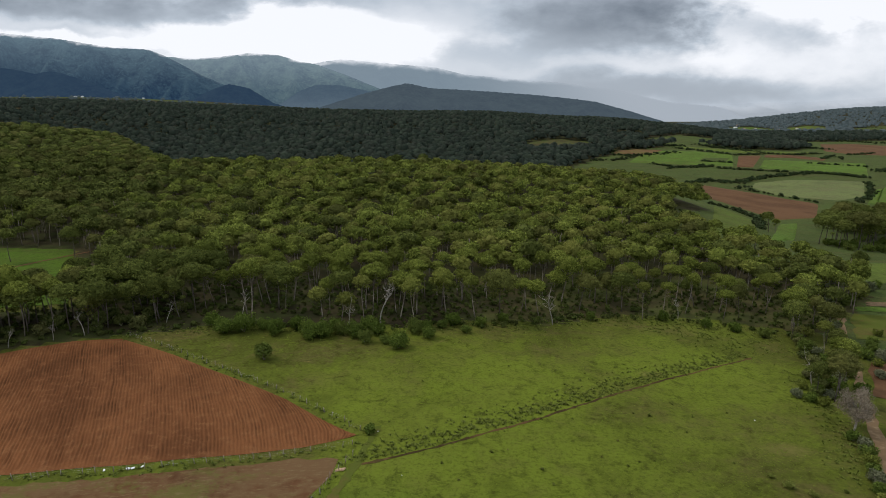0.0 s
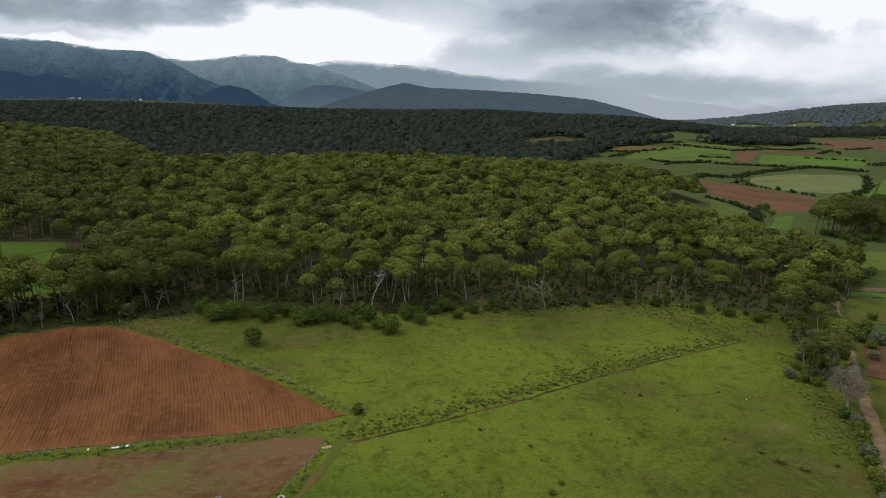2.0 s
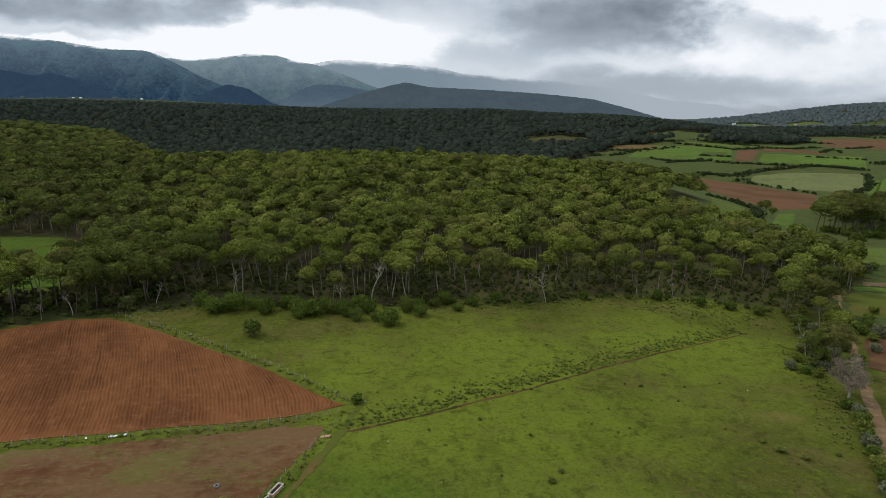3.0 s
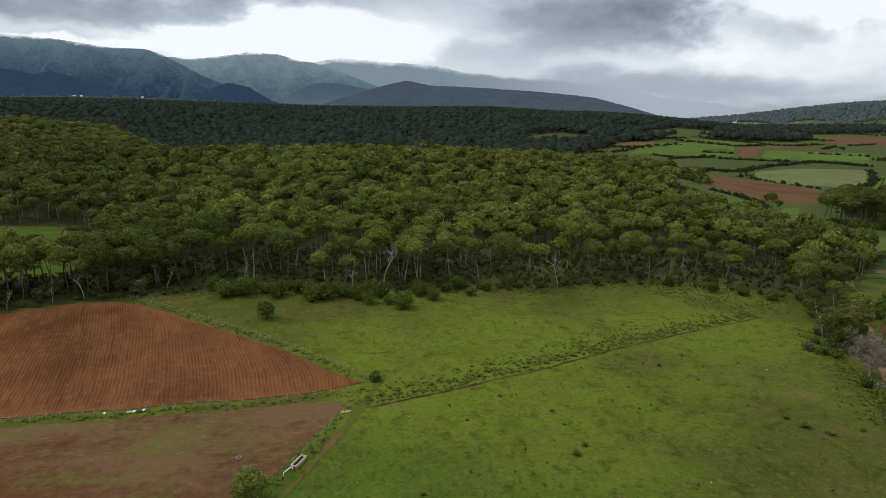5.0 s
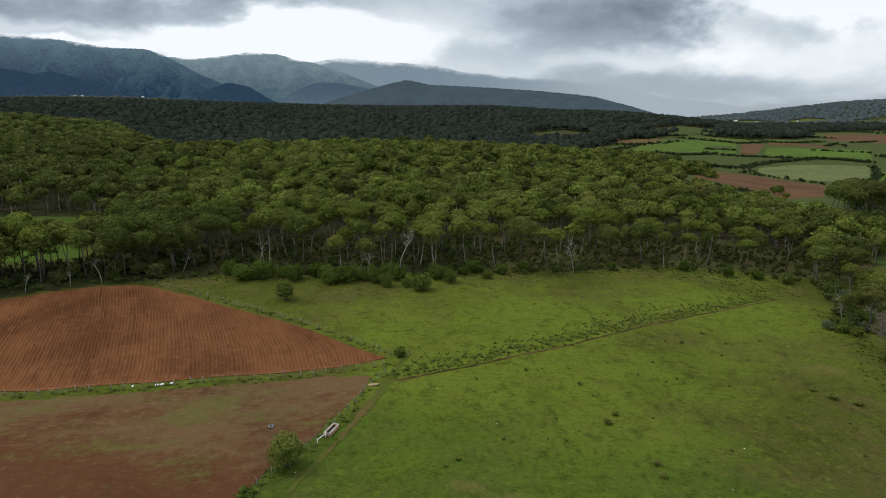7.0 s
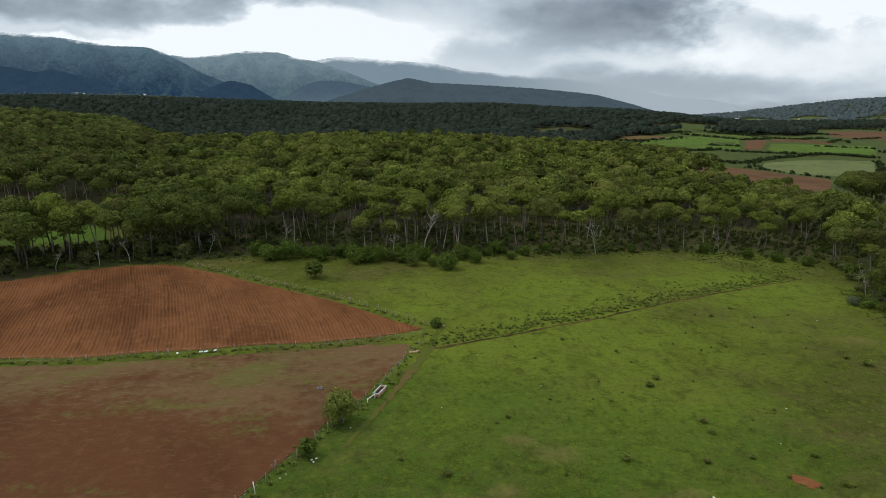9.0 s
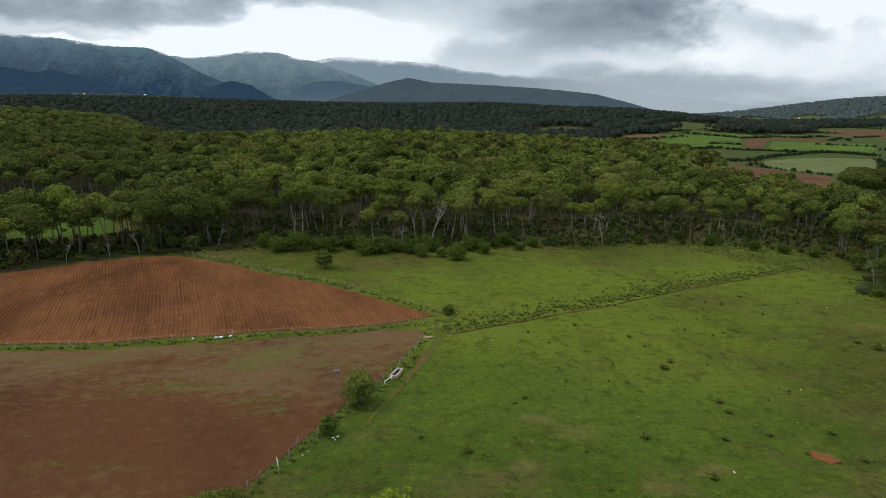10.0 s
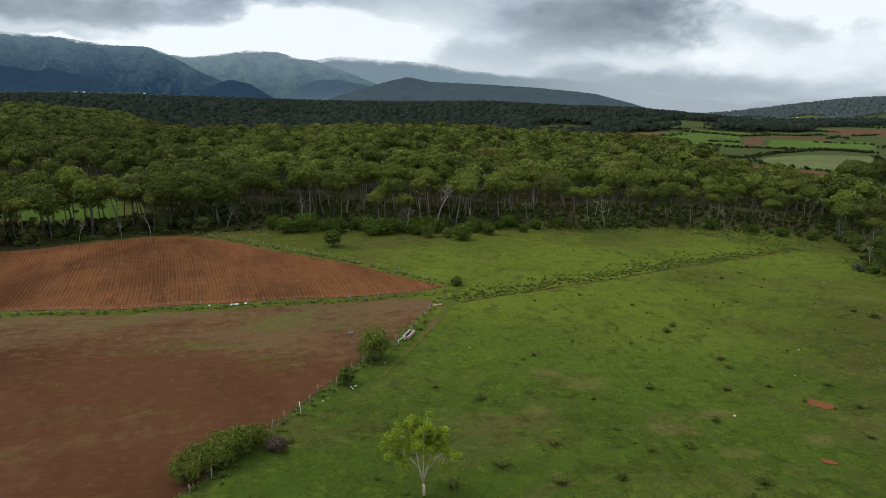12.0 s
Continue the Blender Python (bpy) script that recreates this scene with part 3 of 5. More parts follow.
FIELDS = [
    ("red_field", [(294, 713), (316, 752), (359, 676), (386, 590)], [(283, 685), (285, 564), (286, 494), (332, 510)], FIELD_RED, "bare reddish-brown field in the valley"),
    ("pale_meadow", [(396, 748), (463, 784), (517, 781), (556, 766)], [(374, 714), (371, 640), (412, 607), (464, 639)], PALE_MEADOW, "pale green grass field in the valley"),
    ("small_meadow", [(263, 567), (266, 526), (259, 474)], [(148, 317), (162, 317), (182, 332)], MEADOW, "small green field beside the wood"),
    ("bright_meadow", [(280, 482), (307, 497)], [(175, 308), (207, 336)], LUSH_MEADOW, "bright green strip of grass"),
    ("wide_meadow", [(236, 919), (322, 914), (404, 881), (469, 846)], [(220, 854), (300, 782), (374, 779), (442, 817)], DULL_MEADOW, "wide green meadow in the valley"),
    ("far_meadow", [(341, 1028), (393, 1094), (464, 1088), (517, 1048)], [(288, 936), (342, 921), (400, 911), (445, 899)], LUSH_MEADOW, "bright green far meadow"),
    ("crop_strip", [(437, 1005), (494, 1000)], [(407, 963), (460, 943)], DULL_MEADOW, "dark green crop strip in the far meadow"),
    ("brown_field", [(515, 1039), (568, 1048)], [(444, 893), (468, 888)], FIELD_RED, "brown ploughed plot in the valley"),
    ("brown_strip", [(572, 1057), (625, 1062), (668, 1024)], [(546, 1014), (599, 1017), (640, 986)], FIELD_RED, "narrow brown ploughed strip"),
    ("right_meadow", [(535, 991), (623, 976), (702, 976)], [(468, 881), (540, 855), (583, 799)], LUSH_MEADOW, "bright green meadow in the valley"),
    ("side_meadow", [(512, 694), (693, 841)], [(425, 583), (514, 610)], LUSH_MEADOW, "green grass field at the valley side"),
    ("far_red_field", [(369, 1345), (421, 1401), (454, 1342)], [(361, 1287), (405, 1306), (438, 1284)], FIELD_RED, "small red field on the slope"),
    ("slope_brown_field", [(310, 1076), (364, 1106), (409, 1094)], [(296, 1036), (333, 1033), (377, 1046)], FALLOW, "brownish grass on the slope"),
    ("slope_meadow", [(438, 1274), (542, 1372), (607, 1336)], [(395, 1195), (465, 1172), (541, 1187)], DULL_MEADOW, "olive green field on the far slope"),
    ("hill_field", [(163, 1157), (235, 1222), (292, 1193)], [(146, 1072), (206, 1066), (275, 1100)], SHADY, "dry grassy field on the slope"),
    ("meadow_strip", [(460, 1145), (573, 1098), (711, 1127)], [(445, 1119), (554, 1062), (682, 1088)], MEADOW, "thin green strip between hedges"),
    ("long_red_field", [(910, 1442), (1019, 1497), (1108, 1361)], [(744, 1163), (771, 1112), (914, 1118)], FIELD_RED, "long red-brown field in the valley"),
    ("hill_meadow", [(1162, 2454), (1251, 2426), (1259, 2265)], [(1078, 2253), (1130, 2189), (1158, 2095)], LUSH_MEADOW, "green field below the far hill"),
    ("hill_pasture", [(1336, 2328), (1446, 2372), (1470, 2305)], [(1208, 2126), (1305, 2137), (1397, 2171)], MEADOW, "green field on the far hill"),
    ("hill_pale_field", [(1513, 2207), (1652, 2258), (1798, 2228)], [(1416, 2069), (1502, 2048), (1596, 1971)], DULL_MEADOW, "pale green field on the far hill"),
    ("plain_field", [(-1900, 2260), (-900, 2260)], [(-2300, 2500), (-900, 2420)], DULL_MEADOW, "pale plain behind the wooded ridge"),
    ("roadside_field", [(101.5, 126.5), (117, 149)], [(150, 100), (160, 140)], FIELD_RED, "red-brown field beside the dirt road"),
    ("roadside_meadow", [(126, 168), (143, 194)], [(180, 165), (190, 190)], WORN, "dry brownish field beside the dirt road"),
    ("roadside_strip", [(146, 197), (150, 202)], [(200, 193), (210, 201)], LUSH_MEADOW, "green grass strip beside the road"),
    ("farm_track", [(154, 203), (158, 208)], [(205, 203), (212, 210)], DIRT, "pale sandy track beside the meadow"),
    ("wood_meadow", [(172, 238), (180, 268)], [(240, 232), (260, 290)], MEADOW, "green clearing beside the wood"),
]


def in_pines(x, y):
    """The pale pine wood that starts at the pasture's far edge and covers the rise."""
    fx, fy = zip(*FRONT)
    ry, rx = zip(*RIGHT)
    a = (y > np.interp(x, fx, fy)) & (x < np.interp(y, ry, rx)) & (y < crest_at(x) + 70)
    return a & ~inside(CLEARING, x, y)


def in_ridge_wood(x, y):
    """The wood on the ridge behind, whose leaf colour is darkened for cloud shade."""
    start = np.interp(x, (60, 110, 190, 300, 480, 560, 680, 760, 820, 1000, 1400, 2200), (560, 740, 880, 1040, 1190, 1130, 1150, 1230, 1480, 1560, 1650, 1900))
    gaps = np.zeros(np.shape(x), bool)
    for name, a, b, m, label in FIELDS:
        if a[0][1] > 300:
            gaps |= inside(a + b[::-1], x, y)
    return (y > np.maximum(crest_at(x) + 60, start)) & (y < 1960 + 900 * smooth(x, 300, 500)) & ~gaps


def steps(*spans):
    return np.unique(np.concatenate([np.arange(a, b, s) for a, b, s in spans]))


gx = steps((-4600, -2600, 120), (-2600, -800, 40), (-800, -260, 12), (-260, -140, 4), (-140, 130, 2.5), (130, 260, 4), (260, 800, 12), (800, 2600, 40), (2600, 4700, 120))
gy = steps((-700, -60, 40), (-60, 20, 4), (20, 190, 2.5), (190, 280, 4), (280, 760, 8), (760, 2000, 20), (2000, 3200, 50), (3200, 4950, 150))
xx, yy = np.meshgrid(gx, gy, indexing="ij")
land = mesh_of("ground", np.stack([xx.ravel(), yy.ravel(), height(xx, yy).ravel()], 1), grid_faces(len(gx), len(gy))[:, ::-1], None, True)
for m in (PASTURE, FLOOR, DULL_MEADOW, SHADY):
    land.materials.append(m)
cx, cy = 0.5 * (gx[1:, None] + gx[:-1, None]) + 0 * gy[None, 1:], 0.5 * (gy[None, 1:] + gy[None, :-1]) + 0 * gx[1:, None]
which = np.where(in_pines(cx, cy) | in_pines(cx, cy + 7) & (cy > 120) & (cx < -18) | in_ridge_wood(cx, cy) | (cy > 1900), 1, np.where((cy > 300) | (cx > 118), 2, 0)).astype(np.int32)
sparse = in_pines(cx, cy) & (cx > 12) & (cy - np.interp(cx, *zip(*FRONT)) < 55)
which[sparse] = 3
land.polygons.foreach_set("material_index", which.ravel())
if sum(p.normal.z for p in land.polygons[:10]) < 0:
    land.flip_normals()
tagged(new("ground", land), "green pasture land rolling towards a wooded ridge", "ground", kind="structure")

# ---- ploughed field: furrows run away to the upper left ----
PLOUGH = [(-150, 76), (-94, 86.6), (-73.4, 87.4), (-56, 90), (-39, 93.4), (-26, 96.2), (-17.2, 100.2), (-33.6, 114.4), (-50, 125.8), (-67.5, 137), (-86.5, 147.4), (-98, 145.2), (-105, 141.5), (-112, 136.4), (-123.5, 128.4), (-165, 102)]
MOIST = [(-96, 91), (-99.5, 100), (-98.5, 114), (-94.5, 130), (-87, 138)]


def ploughed_field():
    d = np.array((-0.43, 0.903))
    e = np.array((d[1], -d[0]))
    poly = np.array(PLOUGH)
    pu, pv = poly @ e, poly @ d
    us = np.arange(pu.min() + 0.05, pu.max() - 0.05, 0.13)
    nv = 60
    wet_line = along(MOIST, 40)
    verts, furrow, wet = [], [], []
    for u in us:
        cuts = []
        for i in range(len(poly)):
            u1, u2, v1, v2 = pu[i - 1], pu[i], pv[i - 1], pv[i]
            if (u1 > u) != (u2 > u):
                cuts.append(v1 + (v2 - v1) * (u - u1) / (u2 - u1))
        v = np.linspace(min(cuts), max(cuts), nv)
        # the rows swing towards the headland at the far end
        bend = u + 0.9 * np.sin(np.linspace(0, np.pi, nv))
        x, y = v * d[0] + bend * e[0], v * d[1] + bend * e[1]
        wob = 0.12 * np.sin(v * 0.21 + u * 0.05) + 0.1 * np.sin(v * 0.07 + 2) + 0.05 * np.sin(v * 0.9 + u * 0.6)
        k = 0.5 + 0.5 * np.sin((u + wob) * 2 * np.pi / 0.66 + 0.7 * np.sin(u * 1.7))
        strip = 0.5 + 0.5 * np.sin((u + wob) * 2 * np.pi / 8.2 + 0.6)
        rough = 0.03 * np.sin(u * 37.1 + v * 5.3) + 0.03 * np.sin(v * 11.7 - u * 3.1)
        edge = np.minimum(1, np.minimum(np.arange(nv), np.arange(nv)[::-1]) / 3.0)
        verts.append(np.stack([x, y, height(x, y) + 0.2 + (0.17 * k ** 1.4 + 0.06 * strip - 0.15 + rough) * edge - 0.12 * (1 - edge)], 1))
        # 1 in the furrow bottoms, where the material paints shade and damp
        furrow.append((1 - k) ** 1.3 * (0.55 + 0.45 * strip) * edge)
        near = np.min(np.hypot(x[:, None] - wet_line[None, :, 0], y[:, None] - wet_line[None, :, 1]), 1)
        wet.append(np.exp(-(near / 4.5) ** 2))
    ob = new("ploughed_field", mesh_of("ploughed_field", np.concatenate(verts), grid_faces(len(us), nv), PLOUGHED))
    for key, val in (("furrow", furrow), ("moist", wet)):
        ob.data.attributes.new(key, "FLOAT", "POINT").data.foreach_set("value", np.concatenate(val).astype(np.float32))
    if ob.data.polygons[len(ob.data.polygons) // 2].normal.z < 0:
        ob.data.flip_normals()
    tagged(ob, "freshly ploughed red-brown field with long furrows", "field", kind="structure")


ploughed_field()
FENCE_LINE = [(-17.0, 94), (-18.2, 88), (-22.8, 75), (-27.6, 64.2), (-30.3, 57.6), (-33.6, 51.2), (-36.4, 46), (-39, 39.4), (-43, 28), (-48, 14)]
field("fallow_field", [(-150, 72.5), (-94, 83), (-73.4, 84), (-56, 86.6), (-39, 90), (-26, 92.6), (-18.6, 93.4)], [(-150, -30), (-80, -10), (-50, 14), (-40, 39.4), (-34.6, 51.2), (-28.6, 64.2), (-23.8, 75), (-19.2, 88)], FALLOW, "fallow reddish field with patches of thin grass", 70, 40, 0.05, 0.25)
field("dirt_track", [(-12.0, 104), (-12.9, 100), (-15, 89.7), (-18.9, 76.4), (-23.2, 64.2), (-24.6, 60.4)], [(-13.3, 103.5), (-14.3, 99.5), (-16.7, 89.1), (-20.2, 75.9), (-24.2, 63.8), (-25.3, 60.1)], WORN, "faint worn earth track through the grass", 50, 4, 0.05, 0.18, "track")
DRAIN = [(-14.2, 91), (-4.7, 94.6), (7, 101), (20.2, 108.8), (36.5, 119.5), (55.5, 131.5), (65, 136.8), (84, 147.5)]
field("drain_path", DRAIN, [(x - 0.24, y + 0.55) for x, y in DRAIN], DITCH, "narrow worn ditch line across the pasture", 90, 3, 0.05, 0.12, "track")
ROAD = [(139, 196), (123.7, 172.4), (115, 157), (106, 140), (97, 124.5), (90.2, 112.7), (84.2, 101.4), (78.3, 91.7), (68, 75), (54, 50)]
field("dirt_road", ROAD, [(x + 2.5, y - 0.6) for x, y in ROAD], DIRT, "pale brown dirt road between hedges", 60, 4, 0.07, 0.25, "road")
for bx, by, r, wide, m, label in (
    (28.5, 54.2, 1.1, 1.25, BARE, "bare patch of red earth in the pasture"), (21.6, 42.0, 0.5, 1.25, BARE, "bare patch of red earth in the pasture"),
):
    w = np.linspace(0, 2 * np.pi, 49)[:-1]
    k = 1 + 0.25 * np.sin(w * 2 + bx) + 0.12 * np.sin(w * 5 + by) + 0.08 * np.sin(w * 9 + bx) + 0.07 * np.sin(w * 15 + by)
    px, py = np.r_[bx, bx + r * wide * k * np.cos(w)], np.r_[by, by + r * k * np.sin(w)]
    tri = np.array([(0, i + 1, (i + 1) % 48 + 1) for i in range(48)])
    tagged(new("bare_earth", mesh_of("bare_earth", np.stack([px, py, height(px, py) + 0.05 + 0.02 * (np.arange(49) == 0)], 1), tri, m)), label, "earth patch", kind="structure")

# ---- fields of the valley ----
for i, (name, a, b, m, label) in enumerate(FIELDS):
    wide = max(math.dist(a[0], a[-1]), math.dist(b[0], b[-1]))
    field(name, a, b, m, label, int(min(max(wide / 7, 8), 60)), 16, 0.03 * i + 0.5 if a[0][1] > 300 or a[0][0] < -500 else 0.12, 0.8 if a[0][1] > 300 else 0.5)
field("clearing", [(-205, 205), (-146, 168), (-118, 176)], [(-210, 250), (-185, 250), (-160, 248)], CLEARING_GRASS, "green grassy clearing in the pine wood", 30, 12, 0.1, 0.5)
field("clearing_track", [(-215, 214), (-165, 217), (-150, 245)], [(-215, 215.4), (-165.8, 218.4), (-151, 245.8)], FIELD_RED, "reddish earth track through the clearing", 40, 4, 0.2, 0.3, "track")


# ---- mountains ----
def mountain(name, depth, crest, material, label, reach=700, seed=1, spurs=0.26, fine=26.0):
    """A wooded mountain side: a crest line given by a few summits and saddles, with spurs and gullies running down from it."""
    x = np.linspace(crest[0][0], crest[-1][0], 260)
    cx, cz = zip(*crest)
    top = np.interp(x, cx, cz)
    ker = np.hanning(11) / np.hanning(11).sum()
    top = np.convolve(np.pad(top, 5, "edge"), ker, "valid")
    nv = 44
    k = np.linspace(0, 1.25, nv)
    v = np.zeros((len(x), nv, 3))
    for i, xi in enumerate(x):
        for j, kj in enumerate(k):
            up = kj if kj < 1 else 1 - (kj - 1) * 0.8
            p = Vector((xi / 260.0 + seed * 7.1, kj * 1.1, seed))
            rid = 1 - 2 * abs(noise.noise(p)) + 0.5 * (1 - 2 * abs(noise.noise(p * 2.3)))
            rid2 = noise.noise(Vector((xi / 70.0, kj * 5.0, seed * 3.0)))
            z = -40 + (top[i] + 40) * up ** 0.85
            mid = max(up * (1 - up) * 4, 0) * (1 - max(up, 0) ** 5)
            z += (top[i] + 40) * spurs * (rid - 0.75) * mid + fine * rid2 * mid * 0.5 + 3 * noise.noise(Vector((xi / 14.0, kj * 16, seed)))
            v[i, j] = (xi + 50 * noise.noise(p * 1.7) * mid, depth - reach * (1 - kj), z)
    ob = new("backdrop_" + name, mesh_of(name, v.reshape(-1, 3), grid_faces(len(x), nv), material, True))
    ob.data.attributes.new("up", "FLOAT", "POINT").data.foreach_set("value", np.tile(k, len(x)).astype(np.float32))
    if ob.data.polygons[60].normal.z < 0:
        ob.data.flip_normals()
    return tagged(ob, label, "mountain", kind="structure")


# blue distance and rain veil are emission mixed into these slopes
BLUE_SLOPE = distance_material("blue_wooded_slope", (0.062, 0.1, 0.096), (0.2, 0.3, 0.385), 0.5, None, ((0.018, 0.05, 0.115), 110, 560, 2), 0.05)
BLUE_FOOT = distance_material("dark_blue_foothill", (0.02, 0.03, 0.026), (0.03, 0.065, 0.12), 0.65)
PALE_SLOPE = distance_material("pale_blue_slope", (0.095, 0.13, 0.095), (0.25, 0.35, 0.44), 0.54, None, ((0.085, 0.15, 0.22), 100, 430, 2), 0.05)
RAIN_SLOPE = distance_material("slope_with_rain_haze_glow", (0.06, 0.08, 0.07), (0.38, 0.44, 0.49), 0.86, (0, 100, 1400, 1.0), ((0.22, 0.295, 0.355), -100, 1500, 0), 0.14)
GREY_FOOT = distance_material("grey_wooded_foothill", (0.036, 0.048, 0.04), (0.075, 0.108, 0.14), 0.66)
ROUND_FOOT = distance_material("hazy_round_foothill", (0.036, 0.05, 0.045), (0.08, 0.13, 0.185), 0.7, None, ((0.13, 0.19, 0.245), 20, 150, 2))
VEIL_HILL = distance_material("hill_with_rain_haze_glow", (0.1, 0.12, 0.12), (0.37, 0.425, 0.47), 0.99, mist=0.6)
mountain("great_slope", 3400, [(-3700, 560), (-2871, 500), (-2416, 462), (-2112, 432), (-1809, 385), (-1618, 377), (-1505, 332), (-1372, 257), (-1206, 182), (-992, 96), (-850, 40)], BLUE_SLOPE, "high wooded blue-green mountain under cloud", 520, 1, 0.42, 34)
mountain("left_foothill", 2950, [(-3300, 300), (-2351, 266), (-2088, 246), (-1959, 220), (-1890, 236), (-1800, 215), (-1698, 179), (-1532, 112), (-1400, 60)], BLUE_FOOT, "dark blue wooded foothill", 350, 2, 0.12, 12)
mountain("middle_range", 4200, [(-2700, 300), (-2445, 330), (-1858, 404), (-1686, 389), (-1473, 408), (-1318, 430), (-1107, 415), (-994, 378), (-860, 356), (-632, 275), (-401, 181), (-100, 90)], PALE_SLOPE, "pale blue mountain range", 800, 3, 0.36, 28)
mountain("far_range", 4650, [(-1600, 220), (-1285, 316), (-963, 397), (-771, 425), (-350, 389), (-55, 368), (157, 316), (498, 287), (924, 254), (1354, 201), (1705, 120), (2100, 80)], RAIN_SLOPE, "far blue-grey range with rain haze put into its colour", 700, 4, 0.12)
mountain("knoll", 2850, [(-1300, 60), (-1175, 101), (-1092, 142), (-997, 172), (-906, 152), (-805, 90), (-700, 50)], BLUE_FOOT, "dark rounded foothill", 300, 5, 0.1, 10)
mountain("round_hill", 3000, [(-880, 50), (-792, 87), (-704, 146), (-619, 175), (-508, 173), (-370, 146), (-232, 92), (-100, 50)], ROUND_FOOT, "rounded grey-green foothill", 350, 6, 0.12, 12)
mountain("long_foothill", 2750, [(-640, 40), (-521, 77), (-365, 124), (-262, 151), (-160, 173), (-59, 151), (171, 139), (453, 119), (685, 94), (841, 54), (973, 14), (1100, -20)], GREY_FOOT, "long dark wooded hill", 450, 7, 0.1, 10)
mountain("veiled_hills", 4720, [(1000, 20), (1482, 47), (1831, 77), (2399, 107), (2924, 120), (3435, 154), (4200, 190)], VEIL_HILL, "pale hills with rain haze put into their colour", 500, 8, 0.1)


# ---- trees ----
def pine_lobes(rng, h, spread, low=0.62, high=0.98):
    """An umbrella crown: many rounded pads over a dome, with a few lower ones on side limbs."""
    deep = spread * rng.uniform(low, high)
    lean, off = rng.uniform(0, 6.28), spread * rng.uniform(0.0, 0.2)
    ox, oy = off * math.cos(lean), off * math.sin(lean)
    long, turn = rng.uniform(0.82, 1.15), rng.uniform(0, 3.14)
    lobes = [(ox, oy, h - deep * 0.95, spread * 0.76, spread * 0.76, deep * 0.84)]
    n = rng.integers(22, 31)
    for i in range(n):
        t = math.acos(1 - (i + 0.5) / n * 1.04) * rng.uniform(0.94, 1.04)
        w = i * 2.39996 + rng.uniform(-0.35, 0.35)
        rr = 0.8 * math.sin(min(t, 1.6)) * (long if math.cos(2 * (w - turn)) > 0 else 1 / long) * rng.uniform(0.88, 1.12)
        s = rng.uniform(0.17, 0.27) * spread
        lobes.append((ox + spread * rr * math.cos(w), oy + spread * rr * math.sin(w), h - deep + deep * 0.86 * math.cos(t) - s * 0.3 + rng.uniform(-0.05, 0.05) * spread, s, s, s * rng.uniform(0.65, 0.9)))
    for i in range(rng.integers(0, 4)):
        w, rr = rng.uniform(0, 6.28), spread * rng.uniform(0.3, 0.8)
        s = rng.uniform(0.14, 0.24) * spread
        lobes.append((rr * math.cos(w), rr * math.sin(w), h - deep * rng.uniform(1.25, 2.0), s, s, s * 0.6))
    return lobes


def dome(rng, cx, cy, cz, wide, tall, sides=7, rows=3):
    """A lumpy half-round crown body, as triangles."""
    v = [(cx, cy, cz + tall)]
    for i in range(1, rows + 1):
        t = i / rows * 1.75
        for j in range(sides):
            w = 6.2832 * (j + 0.5 * (i % 2)) / sides
            k = rng.uniform(0.86, 1.12)
            v.append((cx + wide * math.sin(t) * k * math.cos(w), cy + wide * math.sin(t) * k * math.sin(w), cz + tall * math.cos(t) * k))
    f = [(0, 1 + j, 1 + (j + 1) % sides) for j in range(sides)]
    for i in range(rows - 1):
        p, q = 1 + i * sides, 1 + (i + 1) * sides
        for j in range(sides):
            f += [(p + j, q + j, q + (j + 1) % sides), (p + j, q + (j + 1) % sides, p + (j + 1) % sides)]
    return np.array(v), np.array(f)


def bent(rng, h, lean=0.7):
    k = np.linspace(0, 1, 6)
    w = rng.uniform(0, 6.28)
    bow = lean * (k ** 1.4) + 0.35 * np.sin(k * 4 + w)
    return np.stack([bow * math.cos(w), bow * math.sin(w), k * h], 1) - (bow[0] * math.cos(w), bow[0] * math.sin(w), 0.25)


def pine(rng, h, spread, n, size):
    """(trunk and limbs, crown) of a tall bare-trunked pine."""
    stem = bent(rng, h - 1.6)
    wood = [tube(stem, np.linspace(0.18, 0.075, 6), 6)]
    lobes = [(x + stem[-1, 0] * 0.9, y + stem[-1, 1] * 0.9, z, a, b, c) for x, y, z, a, b, c in pine_lobes(rng, h, spread)]
    for i in rng.choice(len(lobes), 7, replace=False):
        at = stem[3] + (stem[5] - stem[3]) * rng.uniform(0, 0.9)
        end = np.array(lobes[i][:3]) - (0, 0, 0.3)
        mid = (at + end) / 2 - (0, 0, 0.3)
        wood.append(tube([at, mid, end], (0.075, 0.055, 0.03), 4))
    for i in range(3):
        at = stem[2] + (stem[4] - stem[2]) * rng.uniform(0, 1)
        w = rng.uniform(0, 6.28)
        wood.append(tube([at, at + (0.8 * math.cos(w), 0.8 * math.sin(w), 0.2), at + (1.6 * math.cos(w), 1.5 * math.sin(w), 0.1)], (0.045, 0.03, 0.015), 4))
    top = lobes[0]
    body = dome(rng, top[0], top[1], top[2], top[3] * 0.92, top[5] * 0.95, 9, 3)
    return join(wood), join([body, leaves(rng, lobes, n, size, 0.25, 0.8, 1.4, 1.12, 0.34)])


def scatter(rng, x0, x1, y0, y1, gap, test, jitter=0.42):
    """Places on a shaken grid, where the test allows."""
    x, y = np.meshgrid(np.arange(x0, x1, gap), np.arange(y0, y1, gap * 0.88), indexing="ij")
    x = x + (np.arange(x.shape[1]) % 2)[None, :] * gap / 2
    x, y = x + rng.uniform(-jitter, jitter, x.shape) * gap, y + rng.uniform(-jitter, jitter, x.shape) * gap
    x, y = x.ravel(), y.ravel()
    ok = test(x, y) & (np.abs(x) < 70 + 0.79 * np.maximum(y, 0))
    return np.stack([x[ok], y[ok]], 1)


